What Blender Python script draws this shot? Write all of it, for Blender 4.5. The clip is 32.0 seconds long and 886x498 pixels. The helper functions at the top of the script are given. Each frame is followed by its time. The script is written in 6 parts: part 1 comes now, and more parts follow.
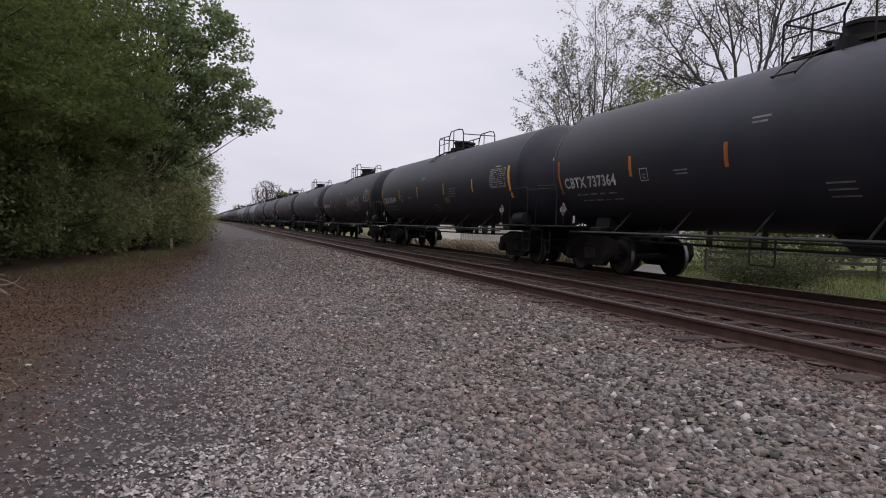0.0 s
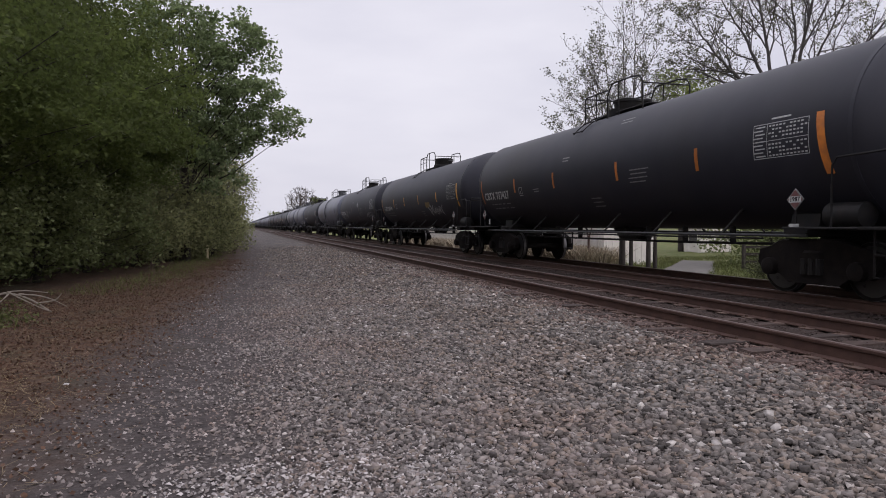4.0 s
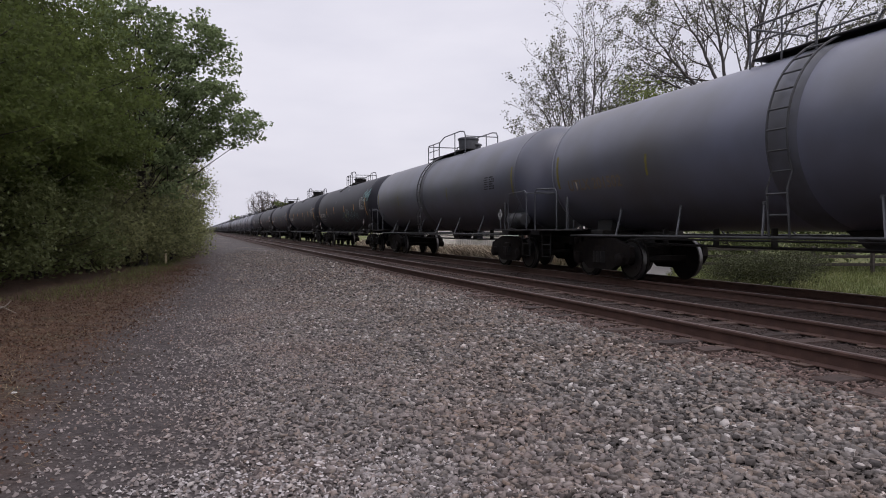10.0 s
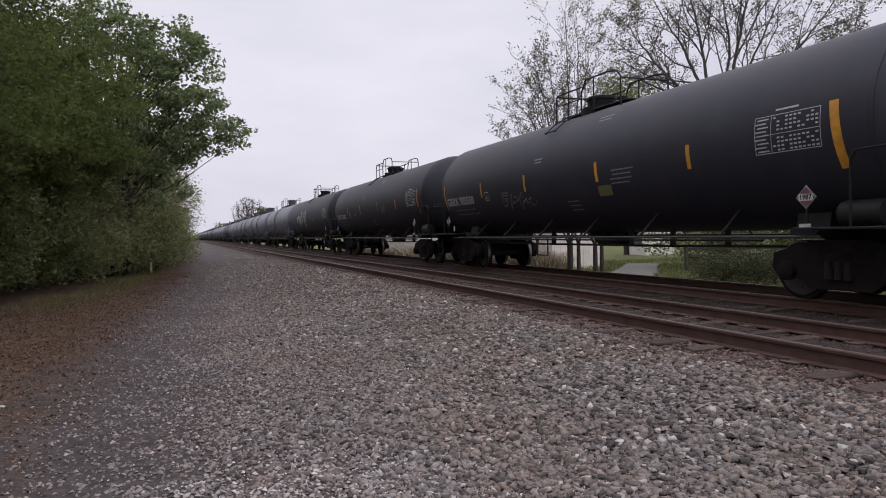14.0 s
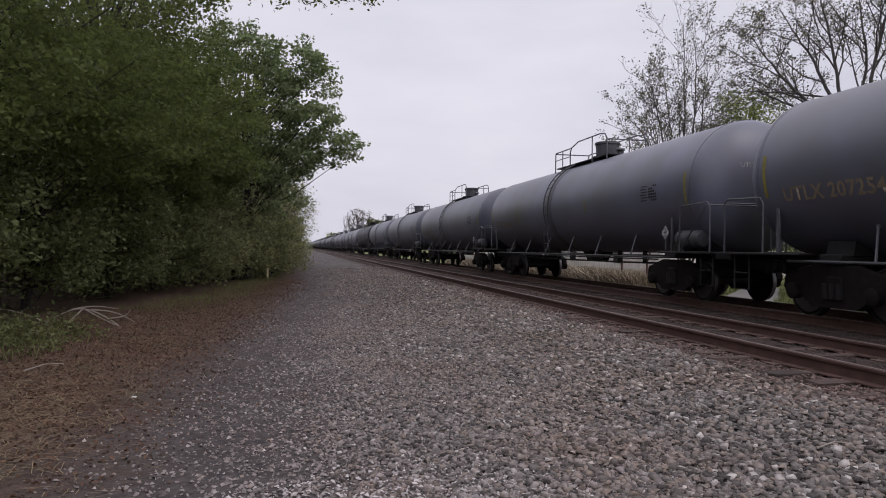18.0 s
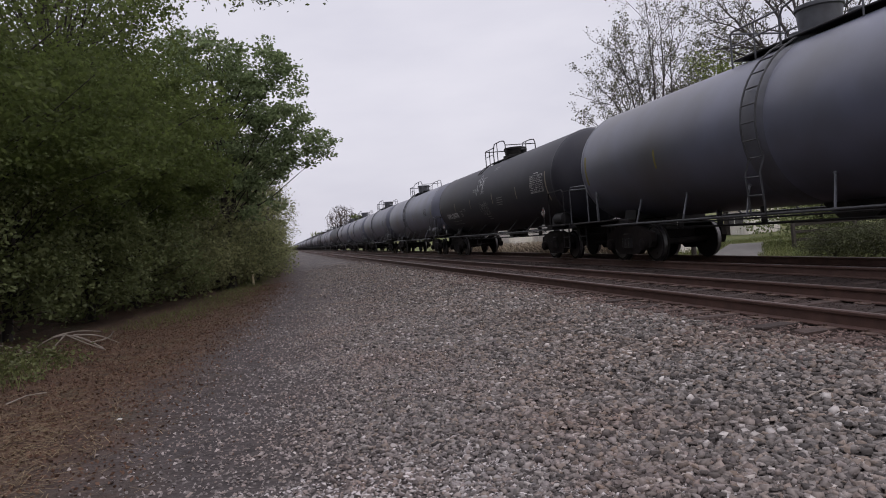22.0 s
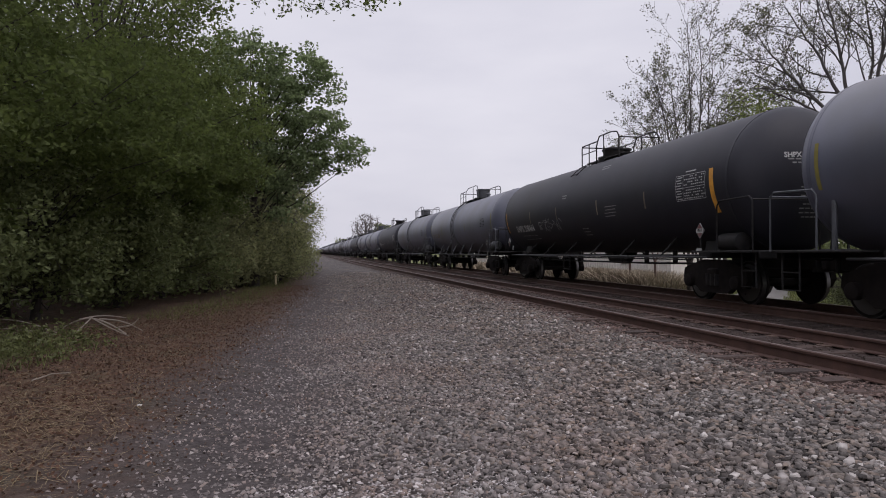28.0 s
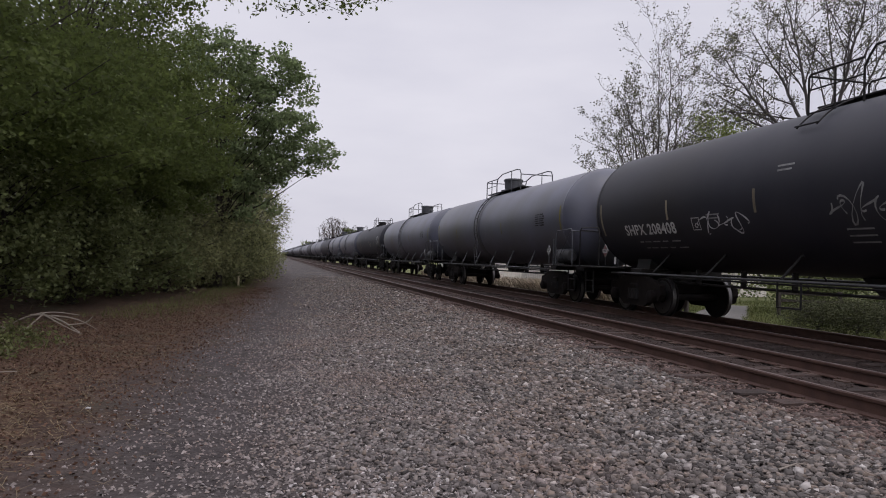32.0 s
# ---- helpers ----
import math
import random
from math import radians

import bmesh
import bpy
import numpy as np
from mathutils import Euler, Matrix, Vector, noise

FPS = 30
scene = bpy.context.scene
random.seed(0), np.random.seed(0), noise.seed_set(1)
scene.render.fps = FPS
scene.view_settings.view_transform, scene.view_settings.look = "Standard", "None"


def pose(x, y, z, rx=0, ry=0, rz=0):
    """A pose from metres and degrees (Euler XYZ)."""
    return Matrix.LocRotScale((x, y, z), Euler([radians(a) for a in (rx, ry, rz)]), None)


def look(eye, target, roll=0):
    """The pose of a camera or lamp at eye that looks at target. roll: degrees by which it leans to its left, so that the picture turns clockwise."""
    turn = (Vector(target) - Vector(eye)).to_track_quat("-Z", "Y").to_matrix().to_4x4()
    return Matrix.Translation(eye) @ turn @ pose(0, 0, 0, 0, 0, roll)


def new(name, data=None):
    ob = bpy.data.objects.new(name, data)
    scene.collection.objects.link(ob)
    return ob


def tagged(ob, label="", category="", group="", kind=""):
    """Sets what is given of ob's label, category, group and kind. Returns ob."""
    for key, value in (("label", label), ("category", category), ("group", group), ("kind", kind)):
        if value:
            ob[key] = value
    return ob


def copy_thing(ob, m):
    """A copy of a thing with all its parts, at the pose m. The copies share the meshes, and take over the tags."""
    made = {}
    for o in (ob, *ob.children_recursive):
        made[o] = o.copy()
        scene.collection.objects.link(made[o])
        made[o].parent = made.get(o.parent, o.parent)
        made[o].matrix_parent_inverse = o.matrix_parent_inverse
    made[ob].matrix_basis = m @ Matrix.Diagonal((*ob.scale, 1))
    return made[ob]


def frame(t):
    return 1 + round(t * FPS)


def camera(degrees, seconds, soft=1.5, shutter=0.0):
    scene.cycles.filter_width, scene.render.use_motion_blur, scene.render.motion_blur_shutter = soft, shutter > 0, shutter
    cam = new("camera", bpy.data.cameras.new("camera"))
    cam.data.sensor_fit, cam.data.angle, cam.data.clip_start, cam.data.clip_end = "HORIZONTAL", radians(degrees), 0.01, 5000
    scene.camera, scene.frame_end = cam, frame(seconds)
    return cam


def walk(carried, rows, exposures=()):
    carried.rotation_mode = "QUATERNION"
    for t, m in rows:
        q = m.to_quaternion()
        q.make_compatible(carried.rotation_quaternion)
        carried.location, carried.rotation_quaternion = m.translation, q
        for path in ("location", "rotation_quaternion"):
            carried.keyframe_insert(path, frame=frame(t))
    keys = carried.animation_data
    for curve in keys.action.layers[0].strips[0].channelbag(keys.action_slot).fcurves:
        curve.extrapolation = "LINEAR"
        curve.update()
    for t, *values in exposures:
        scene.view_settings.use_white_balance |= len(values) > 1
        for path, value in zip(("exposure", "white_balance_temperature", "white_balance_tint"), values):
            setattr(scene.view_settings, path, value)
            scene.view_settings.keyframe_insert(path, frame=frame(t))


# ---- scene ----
import collections
# camera: hand-held on one spot beside the tracks
PATH = (
    (0.0, -0.099, 0.072, 1.236, 88.02, -1.68, -19.28),
    (0.5, -0.059, 0.060, 1.248, 88.17, -1.63, -19.24),
    (1.0, -0.056, 0.056, 1.255, 88.12, -0.64, -18.48),
    (1.5, -0.038, 0.054, 1.257, 88.39, 0.22, -17.87),
    (2.0, -0.050, 0.045, 1.237, 88.94, 0.40, -17.74),
    (2.5, -0.043, 0.062, 1.248, 88.28, 0.38, -16.77),
    (4.5, -0.007, 0.016, 1.350, 88.05, -0.08, -16.56),
    (5.0, -0.011, 0.005, 1.341, 90.45, -0.65, -18.31),
    (5.5, -0.012, 0.017, 1.333, 89.70, -0.76, -17.44),
    (6.0, -0.020, 0.020, 1.338, 89.70, -1.05, -17.72),
    (6.5, -0.004, 0.027, 1.338, 89.14, -0.93, -18.61),
    (7.0, -0.004, 0.021, 1.343, 88.82, -0.29, -18.67),
    (7.5, -0.001, 0.015, 1.337, 88.45, -0.04, -18.68),
    (8.0, 0.010, -0.012, 1.327, 88.33, 0.24, -18.09),
    (8.5, 0.005, -0.005, 1.337, 88.57, 0.35, -18.66),
    (9.0, 0.000, -0.000, 1.327, 88.05, 0.00, -18.41),
    (9.5, 0.009, 0.001, 1.327, 87.48, 0.64, -18.88),
    (10.0, 0.033, -0.014, 1.329, 88.36, 0.20, -19.50),
    (10.5, 0.044, -0.037, 1.328, 88.19, 0.02, -18.15),
    (11.0, 0.000, -0.031, 1.289, 88.34, -0.28, -19.53),
    (11.5, -0.009, -0.006, 1.336, 88.90, -0.51, -20.37),
    (12.0, -0.006, -0.002, 1.312, 88.37, -0.40, -20.14),
    (12.5, -0.007, -0.006, 1.322, 88.54, 0.01, -20.27),
    (13.0, -0.003, 0.002, 1.327, 88.57, 0.02, -19.99),
    (13.5, -0.013, -0.042, 1.329, 88.82, 0.38, -19.68),
    (14.0, -0.008, 0.002, 1.335, 88.68, 1.11, -20.67),
    (14.5, -0.005, -0.005, 1.332, 89.57, 1.68, -19.68),
    (15.0, -0.013, 0.039, 1.327, 90.34, -0.16, -15.89),
    (15.5, -0.000, 0.027, 1.326, 90.50, -0.62, -14.84),
    (17.5, -0.037, -0.026, 1.348, 90.33, -0.13, -10.94),
    (18.0, -0.025, -0.013, 1.345, 89.90, -0.64, -11.88),
    (18.5, -0.023, 0.012, 1.335, 89.57, -0.87, -12.11),
    (19.0, -0.024, 0.005, 1.340, 89.59, -0.71, -12.33),
    (19.5, -0.018, -0.003, 1.348, 90.30, -0.71, -13.09),
    (20.0, -0.041, -0.002, 1.342, 90.26, -1.16, -11.98),
    (20.5, -0.024, -0.007, 1.354, 91.32, -0.90, -11.45),
    (21.0, -0.028, -0.008, 1.350, 90.92, -0.87, -11.53),
    (21.5, 0.017, 0.005, 1.326, 89.75, -0.03, -12.45),
    (22.0, 0.097, 0.040, 1.335, 88.81, 5.21, -13.07),
    (22.5, 0.059, 0.044, 1.335, 90.16, 2.61, -10.36),
    (23.0, 0.001, -0.002, 1.362, 91.34, -0.76, -6.11),
    (23.5, 0.030, 0.000, 1.357, 90.06, -2.30, -10.80),
    (24.0, 0.008, 0.024, 1.363, 89.53, -0.96, -12.74),
    (24.5, -0.006, 0.018, 1.360, 89.98, -0.91, -12.94),
    (25.0, -0.012, -0.012, 1.349, 90.30, -0.49, -12.66),
    (25.5, 0.000, 0.005, 1.354, 90.31, -0.07, -12.92),
    (27.5, 0.026, 0.001, 1.349, 90.83, 1.37, -12.55),
    (28.0, 0.042, -0.034, 1.342, 90.21, 0.39, -11.15),
    (28.5, 0.037, -0.002, 1.362, 90.82, -0.05, -12.33),
    (29.0, 0.005, 0.029, 1.372, 90.93, -1.31, -12.17),
    (29.5, 0.021, 0.027, 1.354, 90.66, -1.54, -12.27),
    (30.0, 0.010, 0.031, 1.365, 90.20, -1.15, -13.18),
    (30.5, 0.009, 0.035, 1.359, 90.11, -2.05, -13.66),
    (31.0, 0.040, 0.040, 1.346, 91.00, -2.14, -13.90),
    (31.5, 0.046, 0.046, 1.368, 90.75, -2.00, -14.31),
    (32.0, 0.053, 0.041, 1.365, 90.88, -1.87, -13.95),
)
cam = camera(66.0, 32.0, soft=1.0)
walk(cam, [(t, pose(x, y, z, a, b, c)) for t, x, y, z, a, b, c in PATH], ((0, 0.18), (1, 0.24), (2, 0.24), (5, 0.18), (6, 0.11), (8, 0.12), (10, 0.20), (14, 0.21), (15, 0.13), (18, 0.12), (25, 0.11), (32, 0.09)))

# ---- world, sun, exposure ----
scene.view_settings.exposure = 0.1
scene.view_settings.use_white_balance = True
scene.view_settings.white_balance_temperature, scene.view_settings.white_balance_tint = 6400, 17
world = bpy.data.worlds.new("sky")
scene.world = world
world.use_nodes = True
wn, wl = world.node_tree.nodes, world.node_tree.links
wn.clear()
w_out, w_bg = wn.new("ShaderNodeOutputWorld"), wn.new("ShaderNodeBackground")
w_sky = wn.new("ShaderNodeTexSky")
w_sky.sky_type, w_sky.sun_disc = "NISHITA", False
w_sky.sun_elevation, w_sky.sun_rotation = radians(48), radians(150)
w_sky.air_density, w_sky.dust_density = 1.2, 4.0
w_co, w_map = wn.new("ShaderNodeTexCoord"), wn.new("ShaderNodeMapping")
w_map.inputs["Scale"].default_value = (1.4, 1.4, 5.0)
w_no = wn.new("ShaderNodeTexNoise")
w_no.inputs["Scale"].default_value, w_no.inputs["Detail"].default_value, w_no.inputs["Roughness"].default_value = 1.6, 5.0, 0.5
w_ramp = wn.new("ShaderNodeValToRGB")
w_ramp.color_ramp.elements[0].position, w_ramp.color_ramp.elements[0].color = 0.30, (5.85, 5.95, 6.5, 1)
w_ramp.color_ramp.elements[1].position, w_ramp.color_ramp.elements[1].color = 0.68, (7.2, 7.25, 7.6, 1)
w_mix = wn.new("ShaderNodeMix")
w_mix.data_type = "RGBA"
w_mix.inputs["Factor"].default_value = 0.93
wl.new(w_co.outputs["Generated"], w_map.inputs["Vector"])
wl.new(w_map.outputs["Vector"], w_no.inputs["Vector"])
wl.new(w_no.outputs["Fac"], w_ramp.inputs["Fac"])
wl.new(w_sky.outputs["Color"], w_mix.inputs["A"])
wl.new(w_ramp.outputs["Color"], w_mix.inputs["B"])
# an overcast sky grows brighter toward the zenith
w_sep, w_up, w_gain = wn.new("ShaderNodeSeparateXYZ"), wn.new("ShaderNodeMapRange"), wn.new("ShaderNodeVectorMath")
w_up.inputs["From Min"].default_value, w_up.inputs["From Max"].default_value = 0.40, 1.0
w_up.inputs["To Min"].default_value, w_up.inputs["To Max"].default_value = 1.0, 2.2
w_gain.operation = "SCALE"
wl.new(w_co.outputs["Generated"], w_sep.inputs["Vector"])
wl.new(w_sep.outputs["Z"], w_up.inputs["Value"])
wl.new(w_mix.outputs["Result"], w_gain.inputs[0])
wl.new(w_up.outputs["Result"], w_gain.inputs["Scale"])
wl.new(w_gain.outputs["Vector"], w_bg.inputs["Color"])
w_bg.inputs["Strength"].default_value = 0.103
wl.new(w_bg.outputs["Background"], w_out.inputs["Surface"])
sun_data = bpy.data.lights.new("sun", "SUN")
sun_data.energy, sun_data.angle, sun_data.color = 0.5, radians(25), (1.0, 0.97, 0.93)
sun = new("sun", sun_data)
sun.matrix_world = look((0, 0, 60), (0 - 20, 34, 0))

# ---- materials ----
def material(name, colour, rough=0.7, metal=0.0, second=None, scale=6.0, amount=0.5, bump=0.0, bump_scale=60.0,
             third=None, third_scale=0.6, vary=0.0, coord="Object", translucent=0.0, spec=0.5, island=0.0):
    m = bpy.data.materials.new(name)
    m.use_nodes = True
    n, l = m.node_tree.nodes, m.node_tree.links
    p = n["Principled BSDF"]
    p.inputs["Roughness"].default_value, p.inputs["Metallic"].default_value = rough, metal
    p.inputs["Specular IOR Level"].default_value = spec
    tc = n.new("ShaderNodeTexCoord")
    where = tc.outputs[coord]
    def noise_fac(s, lo, hi, detail=5.0):
        t = n.new("ShaderNodeTexNoise")
        t.inputs["Scale"].default_value, t.inputs["Detail"].default_value = s, detail
        l.new(where, t.inputs["Vector"])
        r = n.new("ShaderNodeMapRange")
        r.inputs["From Min"].default_value, r.inputs["From Max"].default_value = lo, hi
        l.new(t.outputs["Fac"], r.inputs["Value"])
        return r.outputs["Result"]
    def mix(a, b, fac):
        x = n.new("ShaderNodeMix")
        x.data_type = "RGBA"
        for sock, v in (("A", a), ("B", b)):
            if isinstance(v, tuple):
                x.inputs[sock].default_value = (*v, 1)
            else:
                l.new(v, x.inputs[sock])
        if isinstance(fac, float):
            x.inputs["Factor"].default_value = fac
        else:
            l.new(fac, x.inputs["Factor"])
        return x.outputs["Result"]
    out = colour
    if second:
        out = mix(out, second, noise_fac(scale, 0.5 - 0.28 * amount, 0.5 + 0.28))
    if third:
        out = mix(out, third, noise_fac(third_scale, 0.42, 0.72, 3.0))
    if vary or island:
        if island:
            src = n.new("ShaderNodeNewGeometry").outputs["Random Per Island"]
        else:
            src = n.new("ShaderNodeObjectInfo").outputs["Random"]
        k = island or vary
        r = n.new("ShaderNodeMapRange")
        r.inputs["To Min"].default_value, r.inputs["To Max"].default_value = 1 - k, 1 + k
        l.new(src, r.inputs["Value"])
        h = n.new("ShaderNodeHueSaturation")
        l.new(r.outputs["Result"], h.inputs["Value"])
        if isinstance(out, tuple):
            h.inputs["Color"].default_value = (*out, 1)
        else:
            l.new(out, h.inputs["Color"])
        out = h.outputs["Color"]
    if isinstance(out, tuple):
        p.inputs["Base Color"].default_value = (*out, 1)
    else:
        l.new(out, p.inputs["Base Color"])
    if bump:
        t = n.new("ShaderNodeTexNoise")
        t.inputs["Scale"].default_value, t.inputs["Detail"].default_value = bump_scale, 4.0
        l.new(where, t.inputs["Vector"])
        b = n.new("ShaderNodeBump")
        b.inputs["Strength"].default_value, b.inputs["Distance"].default_value = bump, 0.02
        l.new(t.outputs["Fac"], b.inputs["Height"])
        l.new(b.outputs["Normal"], p.inputs["Normal"])
    if translucent:
        tr = n.new("ShaderNodeBsdfTranslucent")
        if isinstance(out, tuple):
            tr.inputs["Color"].default_value = (*out, 1)
        else:
            l.new(out, tr.inputs["Color"])
        ms = n.new("ShaderNodeMixShader")
        ms.inputs["Fac"].default_value = translucent
        l.new(p.outputs["BSDF"], ms.inputs[1])
        l.new(tr.outputs["BSDF"], ms.inputs[2])
        l.new(ms.outputs["Shader"], n["Material Output"].inputs["Surface"])
    return m

M = {}
M["black"] = material("black_tank_paint", (0.0190, 0.0197, 0.0285), 0.54, second=(0.0275, 0.0273, 0.0355), scale=1.3, amount=0.5,
                      third=(0.0240, 0.0228, 0.0262), third_scale=0.35, bump=0.03, bump_scale=25, vary=0.25, spec=0.3)
M["grey"] = material("grey_tank_paint", (0.0945, 0.1010, 0.1420), 0.42, second=(0.0750, 0.0795, 0.1010), scale=1.1, amount=0.5,
                     third=(0.0600, 0.0588, 0.0615), third_scale=0.4, bump=0.03, bump_scale=25, vary=0.15, spec=0.7)
M["stain"] = material("stained_jacket_band", (0.088, 0.092, 0.112), 0.5, second=(0.060, 0.060, 0.064), scale=3.0)
M["frame"] = material("dark_painted_steel", (0.014, 0.014, 0.015), 0.6, second=(0.024, 0.020, 0.018), scale=5.0, bump=0.1, bump_scale=40, spec=0.2)
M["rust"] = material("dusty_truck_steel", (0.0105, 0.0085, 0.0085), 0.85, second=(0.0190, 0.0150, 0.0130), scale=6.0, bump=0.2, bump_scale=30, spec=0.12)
M["greyfit"] = material("grey_fittings", (0.085, 0.09, 0.102), 0.6, second=(0.045, 0.045, 0.048), scale=4.0)
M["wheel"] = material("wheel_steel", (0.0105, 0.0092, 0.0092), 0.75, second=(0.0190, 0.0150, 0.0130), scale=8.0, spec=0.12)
M["tread"] = material("bright_wheel_tread", (0.16, 0.155, 0.155), 0.5, metal=1.0)
M["white"] = material("white_stencil", (0.50, 0.50, 0.49), 0.7, second=(0.32, 0.32, 0.31), scale=9.0)
M["dimwhite"] = material("worn_white_stencil", (0.26, 0.26, 0.255), 0.75, second=(0.12, 0.12, 0.12), scale=9.0)
M["ochre"] = material("faded_ochre_stencil", (0.21, 0.160, 0.105), 0.75, second=(0.12, 0.096, 0.070), scale=9.0)
M["mustard"] = material("faded_yellow_stripe", (0.20, 0.165, 0.025), 0.7, second=(0.12, 0.105, 0.035), scale=6.0)
M["yellow"] = material("yellow_reflector", (0.70, 0.33, 0.03), 0.5, second=(0.45, 0.2, 0.03), scale=8.0, vary=0.3)
M["orange"] = material("orange_reflector", (0.52, 0.17, 0.025), 0.5, second=(0.30, 0.1, 0.03), scale=8.0, vary=0.3)
M["paleband"] = material("pale_reflector", (0.2145, 0.1820, 0.1235), 0.6, second=(0.1300, 0.1105, 0.0780), scale=8.0, vary=0.3)
M["red"] = material("placard_red", (0.130, 0.040, 0.040), 0.6, second=(0.16, 0.09, 0.085), scale=12.0)
M["cyan"] = material("teal_spray_paint", (0.16, 0.34, 0.34), 0.6)
M["spray"] = material("white_spray_paint", (0.42, 0.42, 0.43), 0.6)
M["notice"] = material("weathered_yellow_notice", (0.24, 0.165, 0.060), 0.7, second=(0.15, 0.10, 0.045), scale=12.0)
M["olive"] = material("olive_label", (0.16, 0.14, 0.05), 0.7)
M["rail"] = material("rusty_rail", (0.0600, 0.0300, 0.0225), 0.75, second=(0.0930, 0.0480, 0.0350), scale=5.0, bump=0.2, bump_scale=50)
M["railtop"] = material("worn_rail_head", (0.15, 0.11, 0.10), 0.5, metal=0.4, second=(0.09, 0.06, 0.05), scale=3.0)
M["tie"] = material("weathered_tie", (0.0380, 0.0245, 0.0200), 0.9, second=(0.0700, 0.0450, 0.0365), scale=14.0, bump=0.5, bump_scale=30, vary=0.4)
M["plate"] = material("rusty_tie_plate", (0.07, 0.042, 0.032), 0.8, second=(0.11, 0.07, 0.05), scale=20.0)
M["bark"] = material("grey_brown_bark", (0.07, 0.058, 0.048), 0.9, second=(0.12, 0.10, 0.085), scale=9.0, bump=0.6, bump_scale=18)
M["barkdark"] = material("dark_bark", (0.028, 0.022, 0.019), 0.9, second=(0.05, 0.04, 0.034), scale=9.0, bump=0.5, bump_scale=18)
M["barkred"] = material("reddish_sapling_bark", (0.10, 0.062, 0.05), 0.9, second=(0.15, 0.10, 0.08), scale=9.0)
M["leaf"] = material("green_leaves", (0.122, 0.152, 0.045), 0.6, second=(0.088, 0.114, 0.034), scale=0.8, translucent=0.6, island=0.3, spec=0.3)
M["leafdark"] = material("dark_green_leaves", (0.165, 0.190, 0.078), 0.6, second=(0.120, 0.146, 0.058), scale=0.8, translucent=0.5, island=0.3, spec=0.3)
M["leafblue"] = material("grey_green_leaves", (0.190, 0.238, 0.112), 0.55, second=(0.138, 0.182, 0.082), scale=0.8, translucent=0.62, island=0.4, spec=0.4)
# pale olive, lightened further: hazy light on the far verge is put into the colour
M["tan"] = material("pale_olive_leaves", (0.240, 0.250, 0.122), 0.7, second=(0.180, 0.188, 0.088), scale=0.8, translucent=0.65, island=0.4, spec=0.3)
M["spring"] = material("young_spring_leaves", (0.150, 0.152, 0.094), 0.7, second=(0.112, 0.112, 0.072), scale=0.6, translucent=0.45, island=0.4)
M["lime"] = material("lime_spring_leaves", (0.21, 0.25, 0.07), 0.7, second=(0.15, 0.19, 0.055), scale=0.6, translucent=0.5, island=0.4)
M["grass"] = material("green_grass", (0.096, 0.118, 0.032), 0.8, second=(0.140, 0.138, 0.050), scale=1.2, translucent=0.2, island=0.4)
M["weed"] = material("dark_weed_leaves", (0.112, 0.124, 0.040), 0.7, second=(0.076, 0.088, 0.030), scale=1.5, translucent=0.3, island=0.4)
M["dry"] = material("dry_grass", (0.2100, 0.1596, 0.0885), 0.85, second=(0.1400, 0.1008, 0.0563), scale=1.2, island=0.4)
M["litter"] = material("brown_leaf_litter", (0.108, 0.057, 0.035), 0.9, second=(0.078, 0.044, 0.029), scale=2.0, island=0.3)
M["twig"] = material("bleached_twigs", (0.27, 0.235, 0.20), 0.85, second=(0.18, 0.15, 0.125), scale=6.0)
def rock(name, colours, tint):
    """Mixed crushed rock: every stone takes one of the colours, with grain, and drifts toward a tint in patches."""
    m = bpy.data.materials.new(name)
    m.use_nodes = True
    n, l = m.node_tree.nodes, m.node_tree.links
    p = n["Principled BSDF"]
    p.inputs["Roughness"].default_value, p.inputs["Specular IOR Level"].default_value = 0.88, 0.3
    geo, tc = n.new("ShaderNodeNewGeometry"), n.new("ShaderNodeTexCoord")
    ramp = n.new("ShaderNodeValToRGB")
    els = ramp.color_ramp.elements
    while len(els) < len(colours):
        els.new(0.5)
    for e, (at, c) in zip(els, colours):
        e.position, e.color = at, (*c, 1)
    l.new(geo.outputs["Random Per Island"], ramp.inputs["Fac"])
    out = ramp.outputs["Color"]
    for scale, lo, hi, shade, most in ((22.0, 0.40, 0.70, (0.6, 0.6, 0.6), 1.0), (0.7, 0.45, 0.72, tint, 1.0)):
        t, r, x = n.new("ShaderNodeTexNoise"), n.new("ShaderNodeMapRange"), n.new("ShaderNodeMix")
        t.inputs["Scale"].default_value, t.inputs["Detail"].default_value = scale, 4.0
        l.new(tc.outputs["Object"], t.inputs["Vector"])
        r.inputs["From Min"].default_value, r.inputs["From Max"].default_value, r.inputs["To Max"].default_value = lo, hi, most
        l.new(t.outputs["Fac"], r.inputs["Value"])
        x.data_type, x.blend_type = "RGBA", "MULTIPLY"
        l.new(r.outputs["Result"], x.inputs["Factor"])
        l.new(out, x.inputs["A"])
        x.inputs["B"].default_value = (*shade, 1)
        out = x.outputs["Result"]
    l.new(out, p.inputs["Base Color"])
    return m

M["stone"] = rock("grey_ballast_stone", ((0.0, (0.061, 0.054, 0.051)), (0.30, (0.150, 0.133, 0.122)), (0.55, (0.223, 0.199, 0.184)), (0.75, (0.238, 0.189, 0.155)), (0.93, (0.283, 0.256, 0.241)), (1.0, (0.523, 0.484, 0.454))), (1.0, 0.90, 0.84))
M["grit"] = rock("fine_grey_gravel", ((0.0, (0.074, 0.063, 0.060)), (0.35, (0.174, 0.153, 0.145)), (0.65, (0.259, 0.228, 0.215)), (0.85, (0.240, 0.191, 0.165)), (0.96, (0.327, 0.297, 0.281)), (1.0, (0.480, 0.441, 0.411))), (1.0, 0.90, 0.86))
